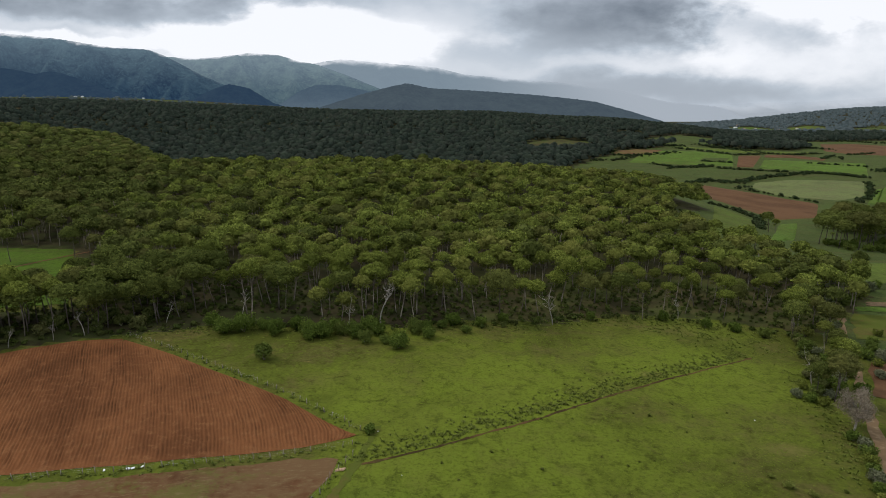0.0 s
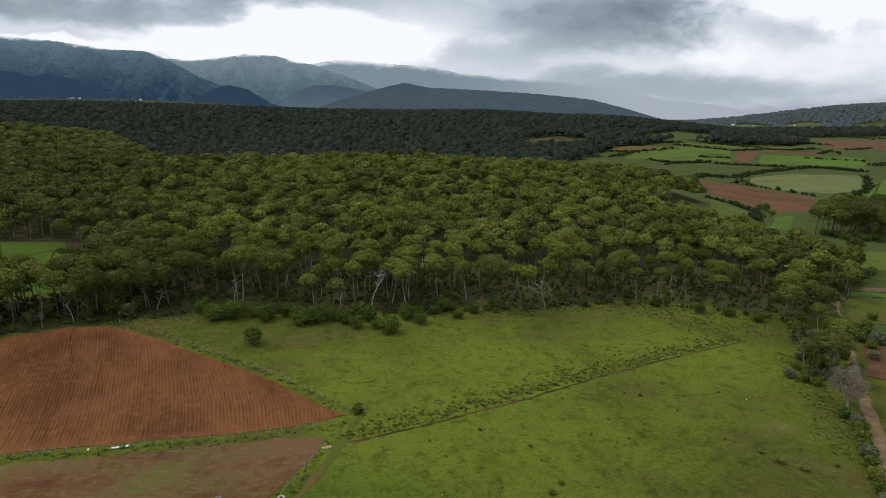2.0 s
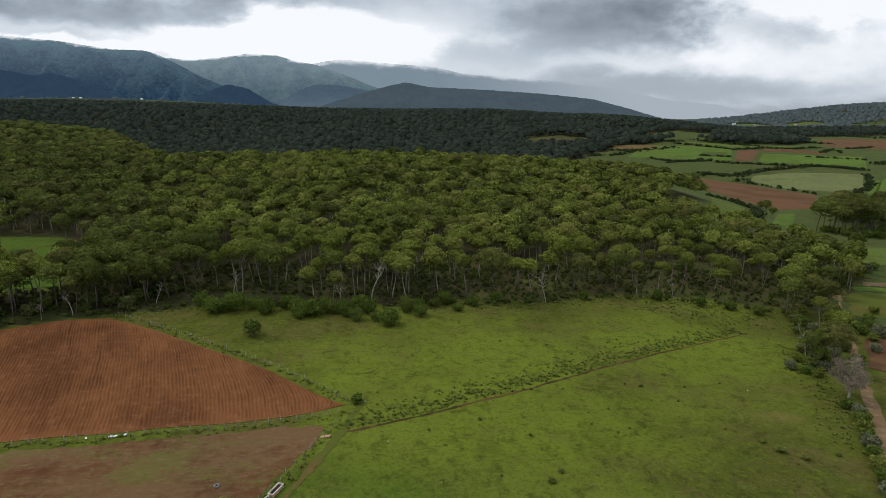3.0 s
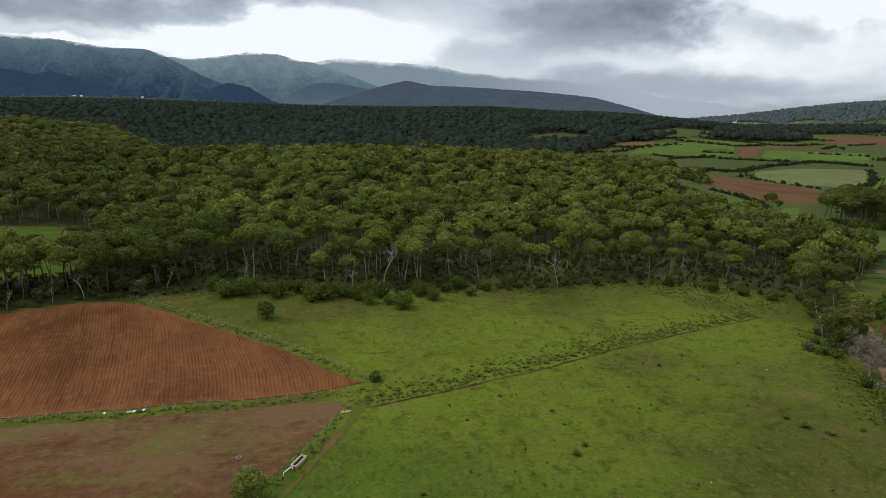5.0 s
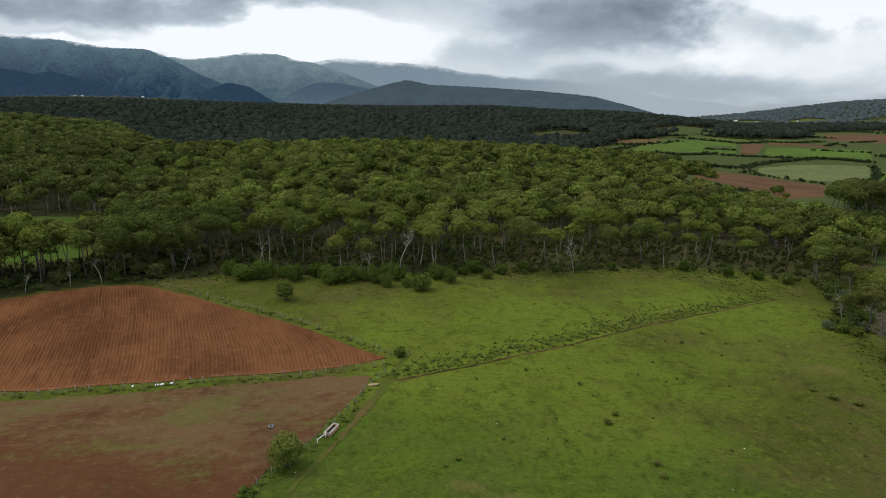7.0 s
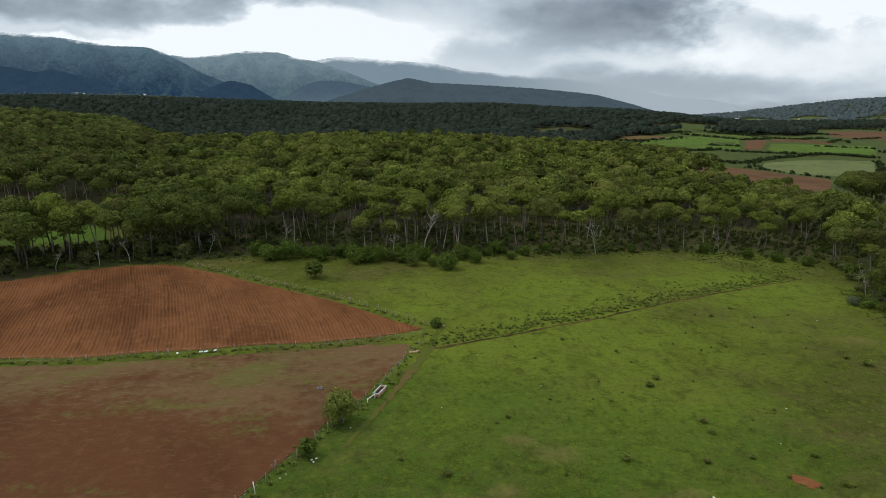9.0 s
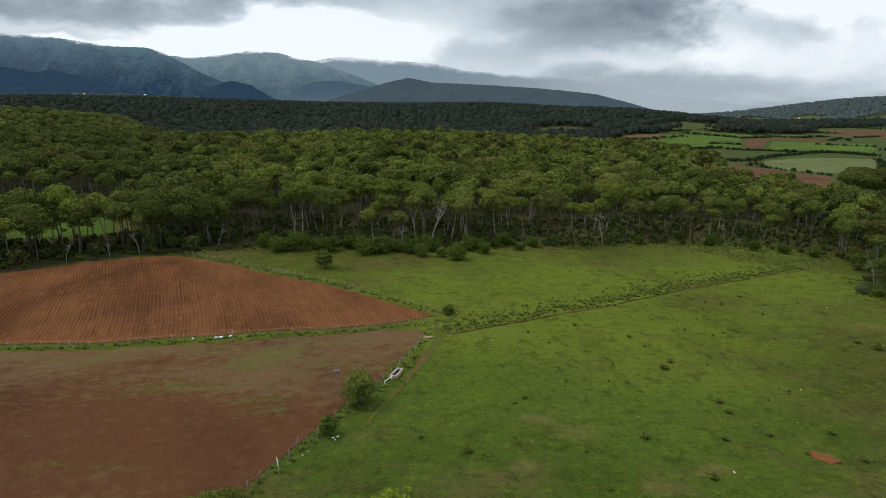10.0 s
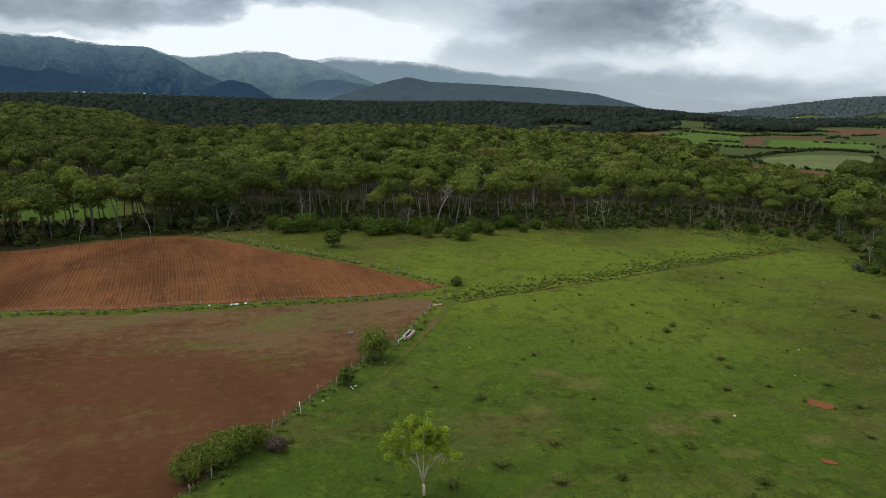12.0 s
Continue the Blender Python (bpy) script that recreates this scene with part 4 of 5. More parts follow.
def strew(rng, places, kinds, low=0.68, high=1.22, sink=0.0):
    """Turned, scaled copies of the kinds (verts, faces), joined."""
    pick = rng.integers(0, len(kinds), len(places))
    out, shade = [], []
    for k, (v, f) in enumerate(kinds):
        at = places[pick == k]
        if not len(at):
            continue
        w, s = rng.uniform(0, 6.28, len(at)), rng.uniform(low, high, len(at))
        c, n = np.cos(w)[:, None], np.sin(w)[:, None]
        x = (v[None, :, 0] * c - v[None, :, 1] * n) * s[:, None] + at[:, :1]
        y = (v[None, :, 0] * n + v[None, :, 1] * c) * s[:, None] + at[:, 1:2]
        z = v[None, :, 2] * s[:, None] + (height(at[:, 0], at[:, 1]) - sink)[:, None]
        shade.append(np.repeat(rng.uniform(size=len(at)), len(v)))
        out.append((np.stack([x, y, z], 2).reshape(-1, 3), (f[None] + (np.arange(len(at)) * len(v))[:, None, None]).reshape(-1, f.shape[1])))
    return (*join(out), np.concatenate(shade))


def woods(name, batches, material, label, category="trees", soft=False):
    """Strewn plants as one mesh that knows which plant each face belongs to."""
    v, f = join([b[:2] for b in batches])
    me = mesh_of(name, v, f, material, soft)
    me.attributes.new("tree", "FLOAT", "POINT").data.foreach_set("value", np.concatenate([b[2] for b in batches]).astype(np.float32))
    return tagged(new(name, me), label, category, kind="stuff")


rng = np.random.default_rng(11)
tree_places = scatter(rng, -420, 300, 105, 545, 7.6, in_pines, 0.6)
edge_gap = tree_places[:, 1] - np.interp(tree_places[:, 0], *zip(*FRONT))
first = (edge_gap < 40) & (tree_places[:, 0] > -150) & (tree_places[:, 0] < 125)
near_places, wood_places = tree_places[first], tree_places[~first]
near_places = near_places[(near_places[:, 0] < 12) | (rng.uniform(size=len(near_places)) < 0.72)]
far_pines = scatter(rng, -1000, 120, 545, 790, 8.6, in_pines, 0.7)

kinds = []
for i in range(9):
    r = np.random.default_rng(40 + i)
    wood, crown = pine(r, r.uniform(12.0, 15.5), r.uniform(2.7, 4.0), 3200, 0.2)
    kinds.append((mesh_of("trunk", *wood, BARK, True), mesh_of("crown", *crown, PINE)))

# pines that carry shade in their needle and bark colours
shaded_kinds = []
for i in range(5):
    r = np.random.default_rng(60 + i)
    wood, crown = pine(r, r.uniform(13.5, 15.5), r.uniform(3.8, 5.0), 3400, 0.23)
    shaded_kinds.append((mesh_of("trunk", *wood, SHADED_BARK, True), mesh_of("crown", *crown, PINE_SHADED)))


def pine_thing(kind, m, label):
    tree = new("pine_tree")
    tree.matrix_basis = m
    part("trunk", kind[0], tree), part("crown", kind[1], tree)
    return tagged(tree, label, "tree", "pines at the edge of the wood")


masters = {}
for x, y in near_places:
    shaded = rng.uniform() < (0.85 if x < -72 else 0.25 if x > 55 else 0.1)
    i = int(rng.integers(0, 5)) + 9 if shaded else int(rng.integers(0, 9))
    s = float(rng.uniform(0.8, 1.15)) * (0.88 if x > 60 else 1.0)
    y = y - float(rng.uniform(0, 6)) * (rng.uniform() < 0.5)
    m = pose(x, y, float(height(x, y)), float(rng.normal() * 3.5), float(rng.normal() * 3.5), float(rng.uniform(0, 360))) @ Matrix.Diagonal((s * float(rng.uniform(0.85, 1.12)), s * float(rng.uniform(0.85, 1.12)), s * float(rng.uniform(0.88, 1.12)), 1))
    if i not in masters:
        masters[i] = pine_thing((kinds + shaded_kinds)[i], m, "tall pine with bare trunk, shade put into its olive crown" if shaded else "tall pine with bare trunk and rounded olive-green crown")
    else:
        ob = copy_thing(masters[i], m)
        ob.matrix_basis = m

small = []
for i in range(8):
    r = np.random.default_rng(80 + i)
    h, sp = r.uniform(11.5, 15.0), r.uniform(3.3, 4.5)
    lob = pine_lobes(r, h, sp)
    stem = tube(bent(r, h - 1.5), np.linspace(0.2, 0.09, 6), 4)
    body = dome(r, lob[0][0], lob[0][1], lob[0][2], lob[0][3] * 0.95, lob[0][5] * 0.95, 8, 3)
    small.append(((stem[0], np.concatenate([stem[1][:, :3], stem[1][:, [0, 2, 3]]])), join([body, leaves(r, lob, 600, 0.4, 0.3, 0.9, 1.3, 1.1, 0.3)]), join([body, leaves(r, lob, 230, 0.6, 0.35, 0.95, 1.2, 1.06, 0.26)])))
wood_rng = np.random.default_rng(5)
far_in = wood_places[:, 1] - np.interp(wood_places[:, 0], *zip(*FRONT))
deep_in = far_in > np.where(wood_places[:, 0] < -90, 190, 130)
# left flank of the wood and fold in the land: cloud shade put into darker, browner crowns
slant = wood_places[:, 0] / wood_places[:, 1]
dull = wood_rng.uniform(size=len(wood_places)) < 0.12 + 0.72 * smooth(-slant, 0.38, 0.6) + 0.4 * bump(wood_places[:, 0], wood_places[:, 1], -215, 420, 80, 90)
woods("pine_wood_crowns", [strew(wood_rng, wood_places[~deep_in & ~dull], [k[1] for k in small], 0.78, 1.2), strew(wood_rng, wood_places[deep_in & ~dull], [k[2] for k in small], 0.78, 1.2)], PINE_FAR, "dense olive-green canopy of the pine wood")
woods("dark_pine_wood_crowns", [strew(wood_rng, wood_places[~deep_in & dull], [k[1] for k in small], 0.75, 1.3), strew(wood_rng, wood_places[deep_in & dull], [k[2] for k in small], 0.75, 1.3)], PINE_FAR_SHADED, "brownish-green crowns in the pine wood, cloud shade put into their colour")
woods("pine_wood_trunks", [strew(wood_rng, wood_places[~deep_in], [k[0] for k in small], 0.85, 1.1)], BARK, "slender grey-brown trunks inside the pine wood")
tiny = []
for i in range(5):
    r = np.random.default_rng(120 + i)
    tiny.append(join([dome(r, 0, 0, 10.4, 4.2, 2.9), leaves(r, [(0, 0, 10.4, 4.3, 4.3, 3.0)], 60, 0.9, 0.45, 0.95, 1.2, 1.1, 0.24)]))
woods("far_pine_canopy", [strew(rng, far_pines, tiny)], PINE_FAR_SHADED, "dull olive pine canopy on the rise")

ridge_tree = []
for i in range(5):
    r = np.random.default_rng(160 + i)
    ridge_tree.append(join([dome(r, 0, 0, 5.5, 4.6, 4.4, 6, 2), leaves(r, [(0, 0, 5.5, 4.8, 4.8, 4.5)], 6, 1.5, 0.5, 0.95, 1.2, 1.06, 0.25)]))
ridge_places = np.concatenate([
    scatter(rng, -1900, 1200, 660, 1300, 9.5, in_ridge_wood, 0.8),
    scatter(rng, -2300, 1600, 1300, 1980, 12.0, in_ridge_wood, 0.8),
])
hazy_places = np.concatenate([
    scatter(rng, 300, 2700, 1980, 2860, 16.0, in_ridge_wood, 0.9),
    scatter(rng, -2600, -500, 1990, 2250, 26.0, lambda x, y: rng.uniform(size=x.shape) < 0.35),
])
woods("dark_wood_canopy", [strew(rng, ridge_places, ridge_tree, 0.5, 1.75, 1.0)], RIDGE_LEAF_SHADED, "wooded ridge behind the pines, cloud shade put into its green", soft=True)
woods("hill_wood_canopy", [strew(rng, hazy_places, ridge_tree, 0.9, 1.7, 4.0)], HILL_LEAF_HAZY, "woods on the far hill, blue haze put into their green", soft=True)

# hedges and tree lines of the valley
bushy = []
for i in range(4):
    r = np.random.default_rng(190 + i)
    bushy.append(leaves(r, [(0, 0, 1.6, 2.0, 2.0, 1.7), (1.4, 0.6, 1.3, 1.4, 1.4, 1.2), (-1.1, 0.9, 1.2, 1.3, 1.3, 1.1)], 48, 0.95))
rows = []
for line, n, wide in (
    ([(306, 732), (346, 768), (371, 742), (435, 796), (524, 842)], 150, 7),
    ([(524, 842), (554, 827), (574, 798)], 60, 4),
    ([(327, 927), (355, 884), (413, 899)], 30, 2.5),
    ([(412, 881), (494, 847)], 40, 3),
    ([(437, 1127), (513, 1038), (566, 1056)], 60, 5),
    ([(576, 1074), (625, 1062), (703, 1106)], 40, 4),
    ([(262, 567), (272, 537), (268, 493), (225, 406)], 50, 2.5),
    ([(584, 942), (657, 917)], 14, 3),
    ([(378, 714), (353, 704), (368, 657), (386, 595)], 16, 2),
    ([(544, 750), (480, 653), (429, 598)], 40, 5),
    ([(630, 862), (714, 912), (693, 841)], 60, 8),
    ([(303, 733), (288, 685), (288, 722)], 40, 6),
    ([(244, 950), (294, 967), (341, 1028)], 40, 6),
    ([(290, 1021), (326, 1012), (423, 1063)], 40, 8),
    ([(261, 1060), (308, 1068)], 50, 12),
    ([(334, 873), (404, 912)], 20, 3),
    ([(418, 956), (458, 938)], 16, 1.5),
    ([(650, 1012), (707, 1070), (690, 1021)], 26, 4),
    ([(757, 1106), (846, 1166)], 24, 5),
    ([(508, 1169), (573, 1098)], 70, 14),
    ([(692, 1334), (780, 1228)], 160, 26),
    ([(1099, 1884), (1064, 1566), (1167, 1434)], 180, 30),
    ([(396, 1158), (463, 1153)], 40, 9),
    ([(302, 1145), (385, 1132)], 60, 16),
    ([(326, 1238), (422, 1243)], 60, 14),
    ([(939, 2040), (1065, 1885)], 110, 30),
    ([(1406, 2502), (1522, 2252), (1699, 2101)], 70, 25),
):
    n = int(n * 1.4)
    p = along(line, n) + rng.normal(size=(n, 2)) * wide * 0.6
    rows.append(p)
woods("valley_hedges", [strew(rng, np.concatenate(rows), bushy, 0.4, 1.2)], HEDGE_FAR, "dark hedges and scrub between the valley fields", "hedge")


# ---- shrubs and single trees ----
def heap(rng, wide, tall, n):
    """Lobes of a bushy shrub that reaches the ground."""
    out = [(0, 0, tall * 0.55, wide * 0.36, wide * 0.36, tall * 0.43)]
    for i in range(n):
        w, r = rng.uniform(0, 6.28), wide * 0.5 * rng.uniform(0.35, 0.72)
        s = wide * rng.uniform(0.14, 0.24)
        out.append((r * math.cos(w), r * math.sin(w), tall * rng.uniform(0.28, 0.8), s, s, s * rng.uniform(0.7, 1.1)))
    return out


def shrub_kind(seed, wide, tall, n, size, leaf, bark):
    """Meshes of a shrub: forked stems and a leafy mass."""
    r = np.random.default_rng(seed)
    stems = []
    for i in range(5):
        w = 6.28 * i / 5 + r.uniform(-0.4, 0.4)
        e = wide * 0.3
        stems.append(tube([(0.1 * math.cos(w), 0.1 * math.sin(w), -0.1), (e * 0.5 * math.cos(w), e * 0.5 * math.sin(w), tall * 0.35), (e * math.cos(w), e * math.sin(w), tall * 0.7)], (0.06, 0.045, 0.02), 5))
    return mesh_of("stems", *join(stems), bark, True), mesh_of("foliage", *leaves(r, heap(r, wide, tall, 20), n, size, 0.12, 0.5, 1.6, 1.28, 0.55), leaf)


def stand(name, kind, x, y, label, category="shrub", scale=1.0, turn=0.0, group="", parts=("stems", "foliage"), flat=1.0):
    ob = new(name)
    ob.matrix_basis = pose(x, y, float(height(x, y)), 0, 0, turn) @ Matrix.Diagonal((scale, scale, scale * flat, 1))
    for n, me in zip(parts, kind):
        part(n, me, ob)
    return tagged(ob, label, category, group)


edge_kinds = [shrub_kind(300 + i, 5.0, 3.2, 2400, 0.18, SHRUB, BARK) for i in range(4)]
r = np.random.default_rng(21)
for x, y, s in (
    (-61, 152.5, 1.05), (-55.5, 153.5, 1.2), (-46.5, 152.5, 0.95), (-36.5, 149.5, 1.1), (-32.5, 150.5, 1.05), (-28.5, 152.5, 0.7), (-24.5, 151, 1.0),
    (-20.8, 146.5, 0.75), (-15.5, 146, 0.6), (-11.6, 143, 0.95), (-3.6, 150.2, 0.8), (6.6, 155, 0.62), (46, 172.5, 0.55), (-18, 152, 0.8), (-8, 154, 0.85), (0, 158, 0.7),
    (-51, 156, 0.8), (-41, 155.5, 0.9), (-30, 156, 0.9), (-21, 155.5, 0.85), (-5, 156, 0.8), (3, 160, 0.75), (11, 161, 0.65), (18, 165, 0.6), (-66, 158, 0.8), (70, 176, 0.6), (82, 172, 0.7), (90, 170, 0.7), (97, 166, 0.7),
):
    stand("shrub", edge_kinds[r.integers(0, 4)], x, y, "leafy dark green shrub at the wood's edge", "shrub", s * r.uniform(0.95, 1.25), r.uniform(0, 360), "shrubs at the wood's edge", flat=r.uniform(1.0, 1.35))
stand("young_bush", shrub_kind(320, 4.3, 4.4, 1500, 0.24, SHRUB, BARK), -44.4, 135.0, "lone dark green bush standing in the pasture", "bush")
stand("round_bush", shrub_kind(321, 4.6, 4.6, 6500, 0.12, BUSH, BARK), -26.6, 66.0, "round yellow-green bush beside the pasture fence", "bush")
stand("fence_bush", shrub_kind(322, 2.2, 2.3, 1100, 0.14, SHRUB, BARK), -29.2, 58.2, "small dark bush against the fence", "bush")
stand("fork_bush", shrub_kind(323, 2.4, 1.7, 800, 0.17, SHRUB, BARK), -14.2, 101.5, "low dark bush where the fences meet", "bush")
hedge_kind = [shrub_kind(330 + i, 4.2, 3.2, 4600, 0.115, OLIVE, BARK) for i in range(3)]
for x, y, i, s in ((-36.6, 44.6, 1, 0.72), (-37.6, 43.2, 0, 0.82), (-38.7, 42.2, 2, 0.86), (-39.2, 40.9, 1, 0.84), (-40.6, 40.0, 0, 0.8), (-41.2, 38.6, 2, 0.74)):
    stand("hedge_bush", hedge_kind[i], x, y, "bushy olive-green hedge shrub along the fallow field", "bush", s, x * 77, "hedge along the fallow field")
dry = np.random.default_rng(340)
stand("dry_bush", (mesh_of("twig_mass", *leaves(dry, heap(dry, 2.4, 1.2, 9), 700, 0.085, 0.2, 0.2, 5.0, 1.15, 0.9), DRY),), -34.0, 43.8, "leafless brown brushwood heap by the fence", "bush", parts=("twig_mass",))


def young_tree():
    """The slender pale tree in the foreground: forked stem, airy crown in clumps."""
    r = np.random.default_rng(77)
    fork = np.array((0.05, 0, 1.15))
    ends = [(-0.9, 0.2, 5.8), (0.2, -0.3, 6.5), (1.2, 0.3, 5.1), (1.9, -0.2, 4.3), (-2.0, 0.1, 4.4)]
    wood = [tube([(0.1, 0, -0.2), (0.12, 0, 0.8), fork], (0.15, 0.12, 0.10), 8)]
    lobes = []
    for i, e in enumerate(ends):
        e = np.array(e)
        start = fork if i < 3 else fork + (np.array(ends[2 if i == 3 else 0]) - fork) * 0.28
        mid = start + (e - start) * 0.5 + (0, 0, 0.25)
        wood.append(tube([start, mid, e], (0.09, 0.06, 0.025), 6))
        for j in range(9):
            c = e + r.normal(size=3) * (0.7, 0.7, 0.6)
            c[2] = max(c[2], 3.7)
            wood.append(tube([e * 0.75 + start * 0.25, (e + c) / 2, c], (0.025, 0.018, 0.008), 4))
            s = r.uniform(0.28, 0.52)
            lobes.append((*c, s, s, s * 0.75))
    for i in range(40):
        c = np.array((-0.3, 0, 5.5)) + r.normal(size=3) * (1.05, 0.9, 0.7)
        s = r.uniform(0.35, 0.6)
        lobes.append((*c, s, s, s * 0.8))
    tree = new("young_tree")
    tree.matrix_basis = pose(-19.0, 36.5, float(height(-19.0, 36.5))) @ Matrix.Diagonal((1.06, 1.06, 1.06, 1))
    part("trunk", mesh_of("trunk", *join(wood), PALE_BARK, True), tree, "pale smooth forked trunk")
    part("crown", mesh_of("crown", *leaves(r, lobes, 11000, 0.09, 0.2, 0.4, 1.6, 1.2, 0.5), FRESH), tree, "airy yellow-green leaves")
    tagged(tree, "slender young tree with pale forked trunk in the pasture", "tree")


young_tree()


def bare_tree(seed, tall, wide, limbs, wood, twigs=0):
    """A dead tree: stem, crooked limbs, and a haze of twigs."""
    r = np.random.default_rng(seed)
    stem = bent(r, tall * (0.55 if twigs else 0.72), 0.9 if twigs else 2.2)
    pieces, lobes = [tube(stem, np.linspace(0.2, 0.11, 6) * (tall / 7 if twigs else 0.8), 6)], []
    for i in range(limbs):
        at = stem[2] + (stem[5] - stem[2]) * r.uniform(0.1, 1)
        w = 6.28 * i / limbs + r.uniform(-0.5, 0.5)
        reach, rise = wide * 0.5 * r.uniform(0.6, 1.0), tall * r.uniform(0.08, 0.42)
        e = at + (reach * math.cos(w), reach * math.sin(w), rise)
        m = (at + e) / 2 + r.normal(size=3) * 0.3
        pieces.append(tube([at, m, e], (0.09, 0.06, 0.02), 5))
        lobes.append((*e, wide * 0.2, wide * 0.2, tall * 0.14))
        for j in range(3):
            k = m + (e - m) * r.uniform(0, 1)
            pieces.append(tube([k, k + r.normal(size=3) * 0.5 + (0, 0, 0.3), k + r.normal(size=3) * 0.9 + (0, 0, 0.5)], (0.035, 0.025, 0.01), 4))
    out = [mesh_of("trunk", *join(pieces), wood, True)]
    if twigs:
        out.append(mesh_of("twig_mass", *leaves(r, lobes + [(0, 0, tall * 0.75, wide * 0.33, wide * 0.33, tall * 0.22)], twigs * 2, 0.07, 0.2, 0.3, 6.0, 1.15, 0.8), DEAD_TWIG))
    return out


stand("dead_tree", bare_tree(400, 7.6, 5.0, 17, DEAD_WOOD, 2200), 85.6, 109.4, "grey leafless tree with dense twigs beside the road", "tree", scale=1.22, parts=("trunk", "twig_mass"))
bleached = [bare_tree(410 + i, 10.5, 4.2, 6, DEAD_WOOD) for i in range(3)]
for i, (x, y, s) in enumerate(((-97.5, 149.5, 0.7), (-104, 146.5, 0.55), (-80, 160, 0.65), (-18, 159.5, 1.3), (-27, 158, 0.9), (33, 166, 1.1), (76, 179, 0.7), (90, 131, 0.8), (-60, 166, 0.8), (-112, 141, 0.5))):
    stand("snag", bleached[i % 3], x, y, "bleached dead snag at the edge of the wood", "tree", s, i * 67, "dead snags", ("trunk",))

# pines by the road and beyond it
for i, (x, y, s) in enumerate(((90.0, 122.6, 0.86), (97.2, 130.5, 0.84), (94.0, 127.0, 0.74), (88.0, 126.0, 0.6), (101.5, 138.0, 0.82), (105.5, 147.0, 0.7), (119.0, 170.0, 0.7), (109.0, 156.0, 0.66), (105.2, 165.5, 0.86), (114.0, 163.0, 0.82), (110.0, 171.0, 0.9), (118, 184, 0.9), (113, 178, 0.85), (126, 195, 0.92), (133, 203, 0.9), (146, 224, 0.9), (153, 232, 0.8), (160, 226, 0.6), (140, 212, 0.85), (150, 214, 0.62), (173.5, 235.5, 0.98), (217, 383, 1.0), (225, 389, 0.8), (-150, 232, 0.95), (-172, 226, 0.9))):
    m = pose(x, y, float(height(x, y)) - 0.1, 0, 0, i * 83) @ Matrix.Diagonal((s, s, s, 1))
    near_road = 0 < x < 130
    pine_thing(kinds[(i * 2) % 9] if i % 3 == 1 else shaded_kinds[i % 5], m, "bushy pine with rounded olive crown beside the dirt road" if near_road else "pine standing apart from the wood")
low = [shrub_kind(430 + i, 3.6, 2.4, 900, 0.2, GREY_LEAF if i == 1 else OLIVE if i == 3 else SHRUB, BARK) for i in range(4)]
for i, (x, y, s) in enumerate((
    (88.6, 127, 0.9), (90.2, 124.6, 0.8), (91.8, 122.8, 0.8), (87, 129.5, 0.7), (95, 128.5, 1.1), (97.5, 133, 1.2), (94, 131.5, 1.2), (101, 141, 1.1), (103.5, 147, 1.0), (105, 153, 0.9), (106, 163, 0.9), (111, 168, 1.2), (103.3, 155.4, 1.35),
    (82.4, 124.6, 0.8), (84.2, 122.4, 0.8), (86, 120.4, 0.85), (82.6, 105.6, 0.85), (83.2, 103, 0.8), (81.6, 100, 0.9), (79.8, 96.8, 0.85), (78.2, 93.8, 0.8), (76.6, 90.6, 0.9), (75, 87.6, 0.8), (73.2, 84, 0.9), (71.4, 80.6, 0.85), (69.6, 77, 0.9), (67.8, 73.6, 0.85), (66, 70, 0.9),
    (118, 152, 1.3), (121.5, 149.5, 1.4), (124, 158, 1.1), (117, 146, 0.9), (128, 163, 1.0), (112, 138, 0.9), (131, 190, 1.2), (134, 196, 1.2), (127, 178, 1.0), (140, 203, 1.2), (100, 128, 1.1), (98, 137, 1.3), (104, 138, 1.0), (107, 145, 1.1), (112, 154, 1.0), (117, 163, 1.0), (121, 170, 1.0), (126, 177, 1.0),
    (150, 206, 1.3), (158, 212, 1.4), (164, 219, 1.3), (170, 224, 1.5), (176, 228, 1.2), (183, 226, 1.4), (146, 202, 1.0), (150, 176, 1.0), (158, 178, 1.2), (136, 172, 0.9), (144, 158, 1.2), (138, 150, 1.1), (128, 150, 1.2),
)):
    k = i % 4
    stand("roadside_bush", low[k], x, y, "grey-green bush beside the dirt road" if k == 1 else "olive-green bush beside the dirt road" if k == 3 else "dark green bush beside the dirt road", "bush", s, i * 71, "bushes along the dirt road")

# big dark trees behind the clearing by the road
STAND = [(205, 322), (250, 330), (305, 372), (350, 420), (352, 470), (318, 470), (286, 420), (250, 372)]
for i, (x, y) in enumerate(scatter(np.random.default_rng(18), 200, 360, 318, 475, 14, lambda x, y: inside(STAND, x, y))):
    s = 1.15 + 0.4 * ((i * 43) % 10) / 10
    pine_thing(shaded_kinds[i % 5], pose(x, y, float(height(x, y)) - 0.2, 0, 0, i * 59) @ Matrix.Diagonal((s * 1.2, s * 1.2, s * 1.08, 1)), "large broad-crowned tree in the stand beyond the road")
    stand("stand_bush", edge_kinds[i % 4], x + 3, y - 4, "dark bush below the roadside stand", "bush", 1.3, i * 40, "bushes below the stand")
# low, leafy young pines on the strip before the clearing
strip = scatter(np.random.default_rng(8), -190, -84, 118, 182, 8.2, lambda x, y: (y > np.interp(x, *zip(*FRONT)) + 1) & (y < np.interp(x, *zip(*FRONT)) + 26) & ~inside(CLEARING, x, y))
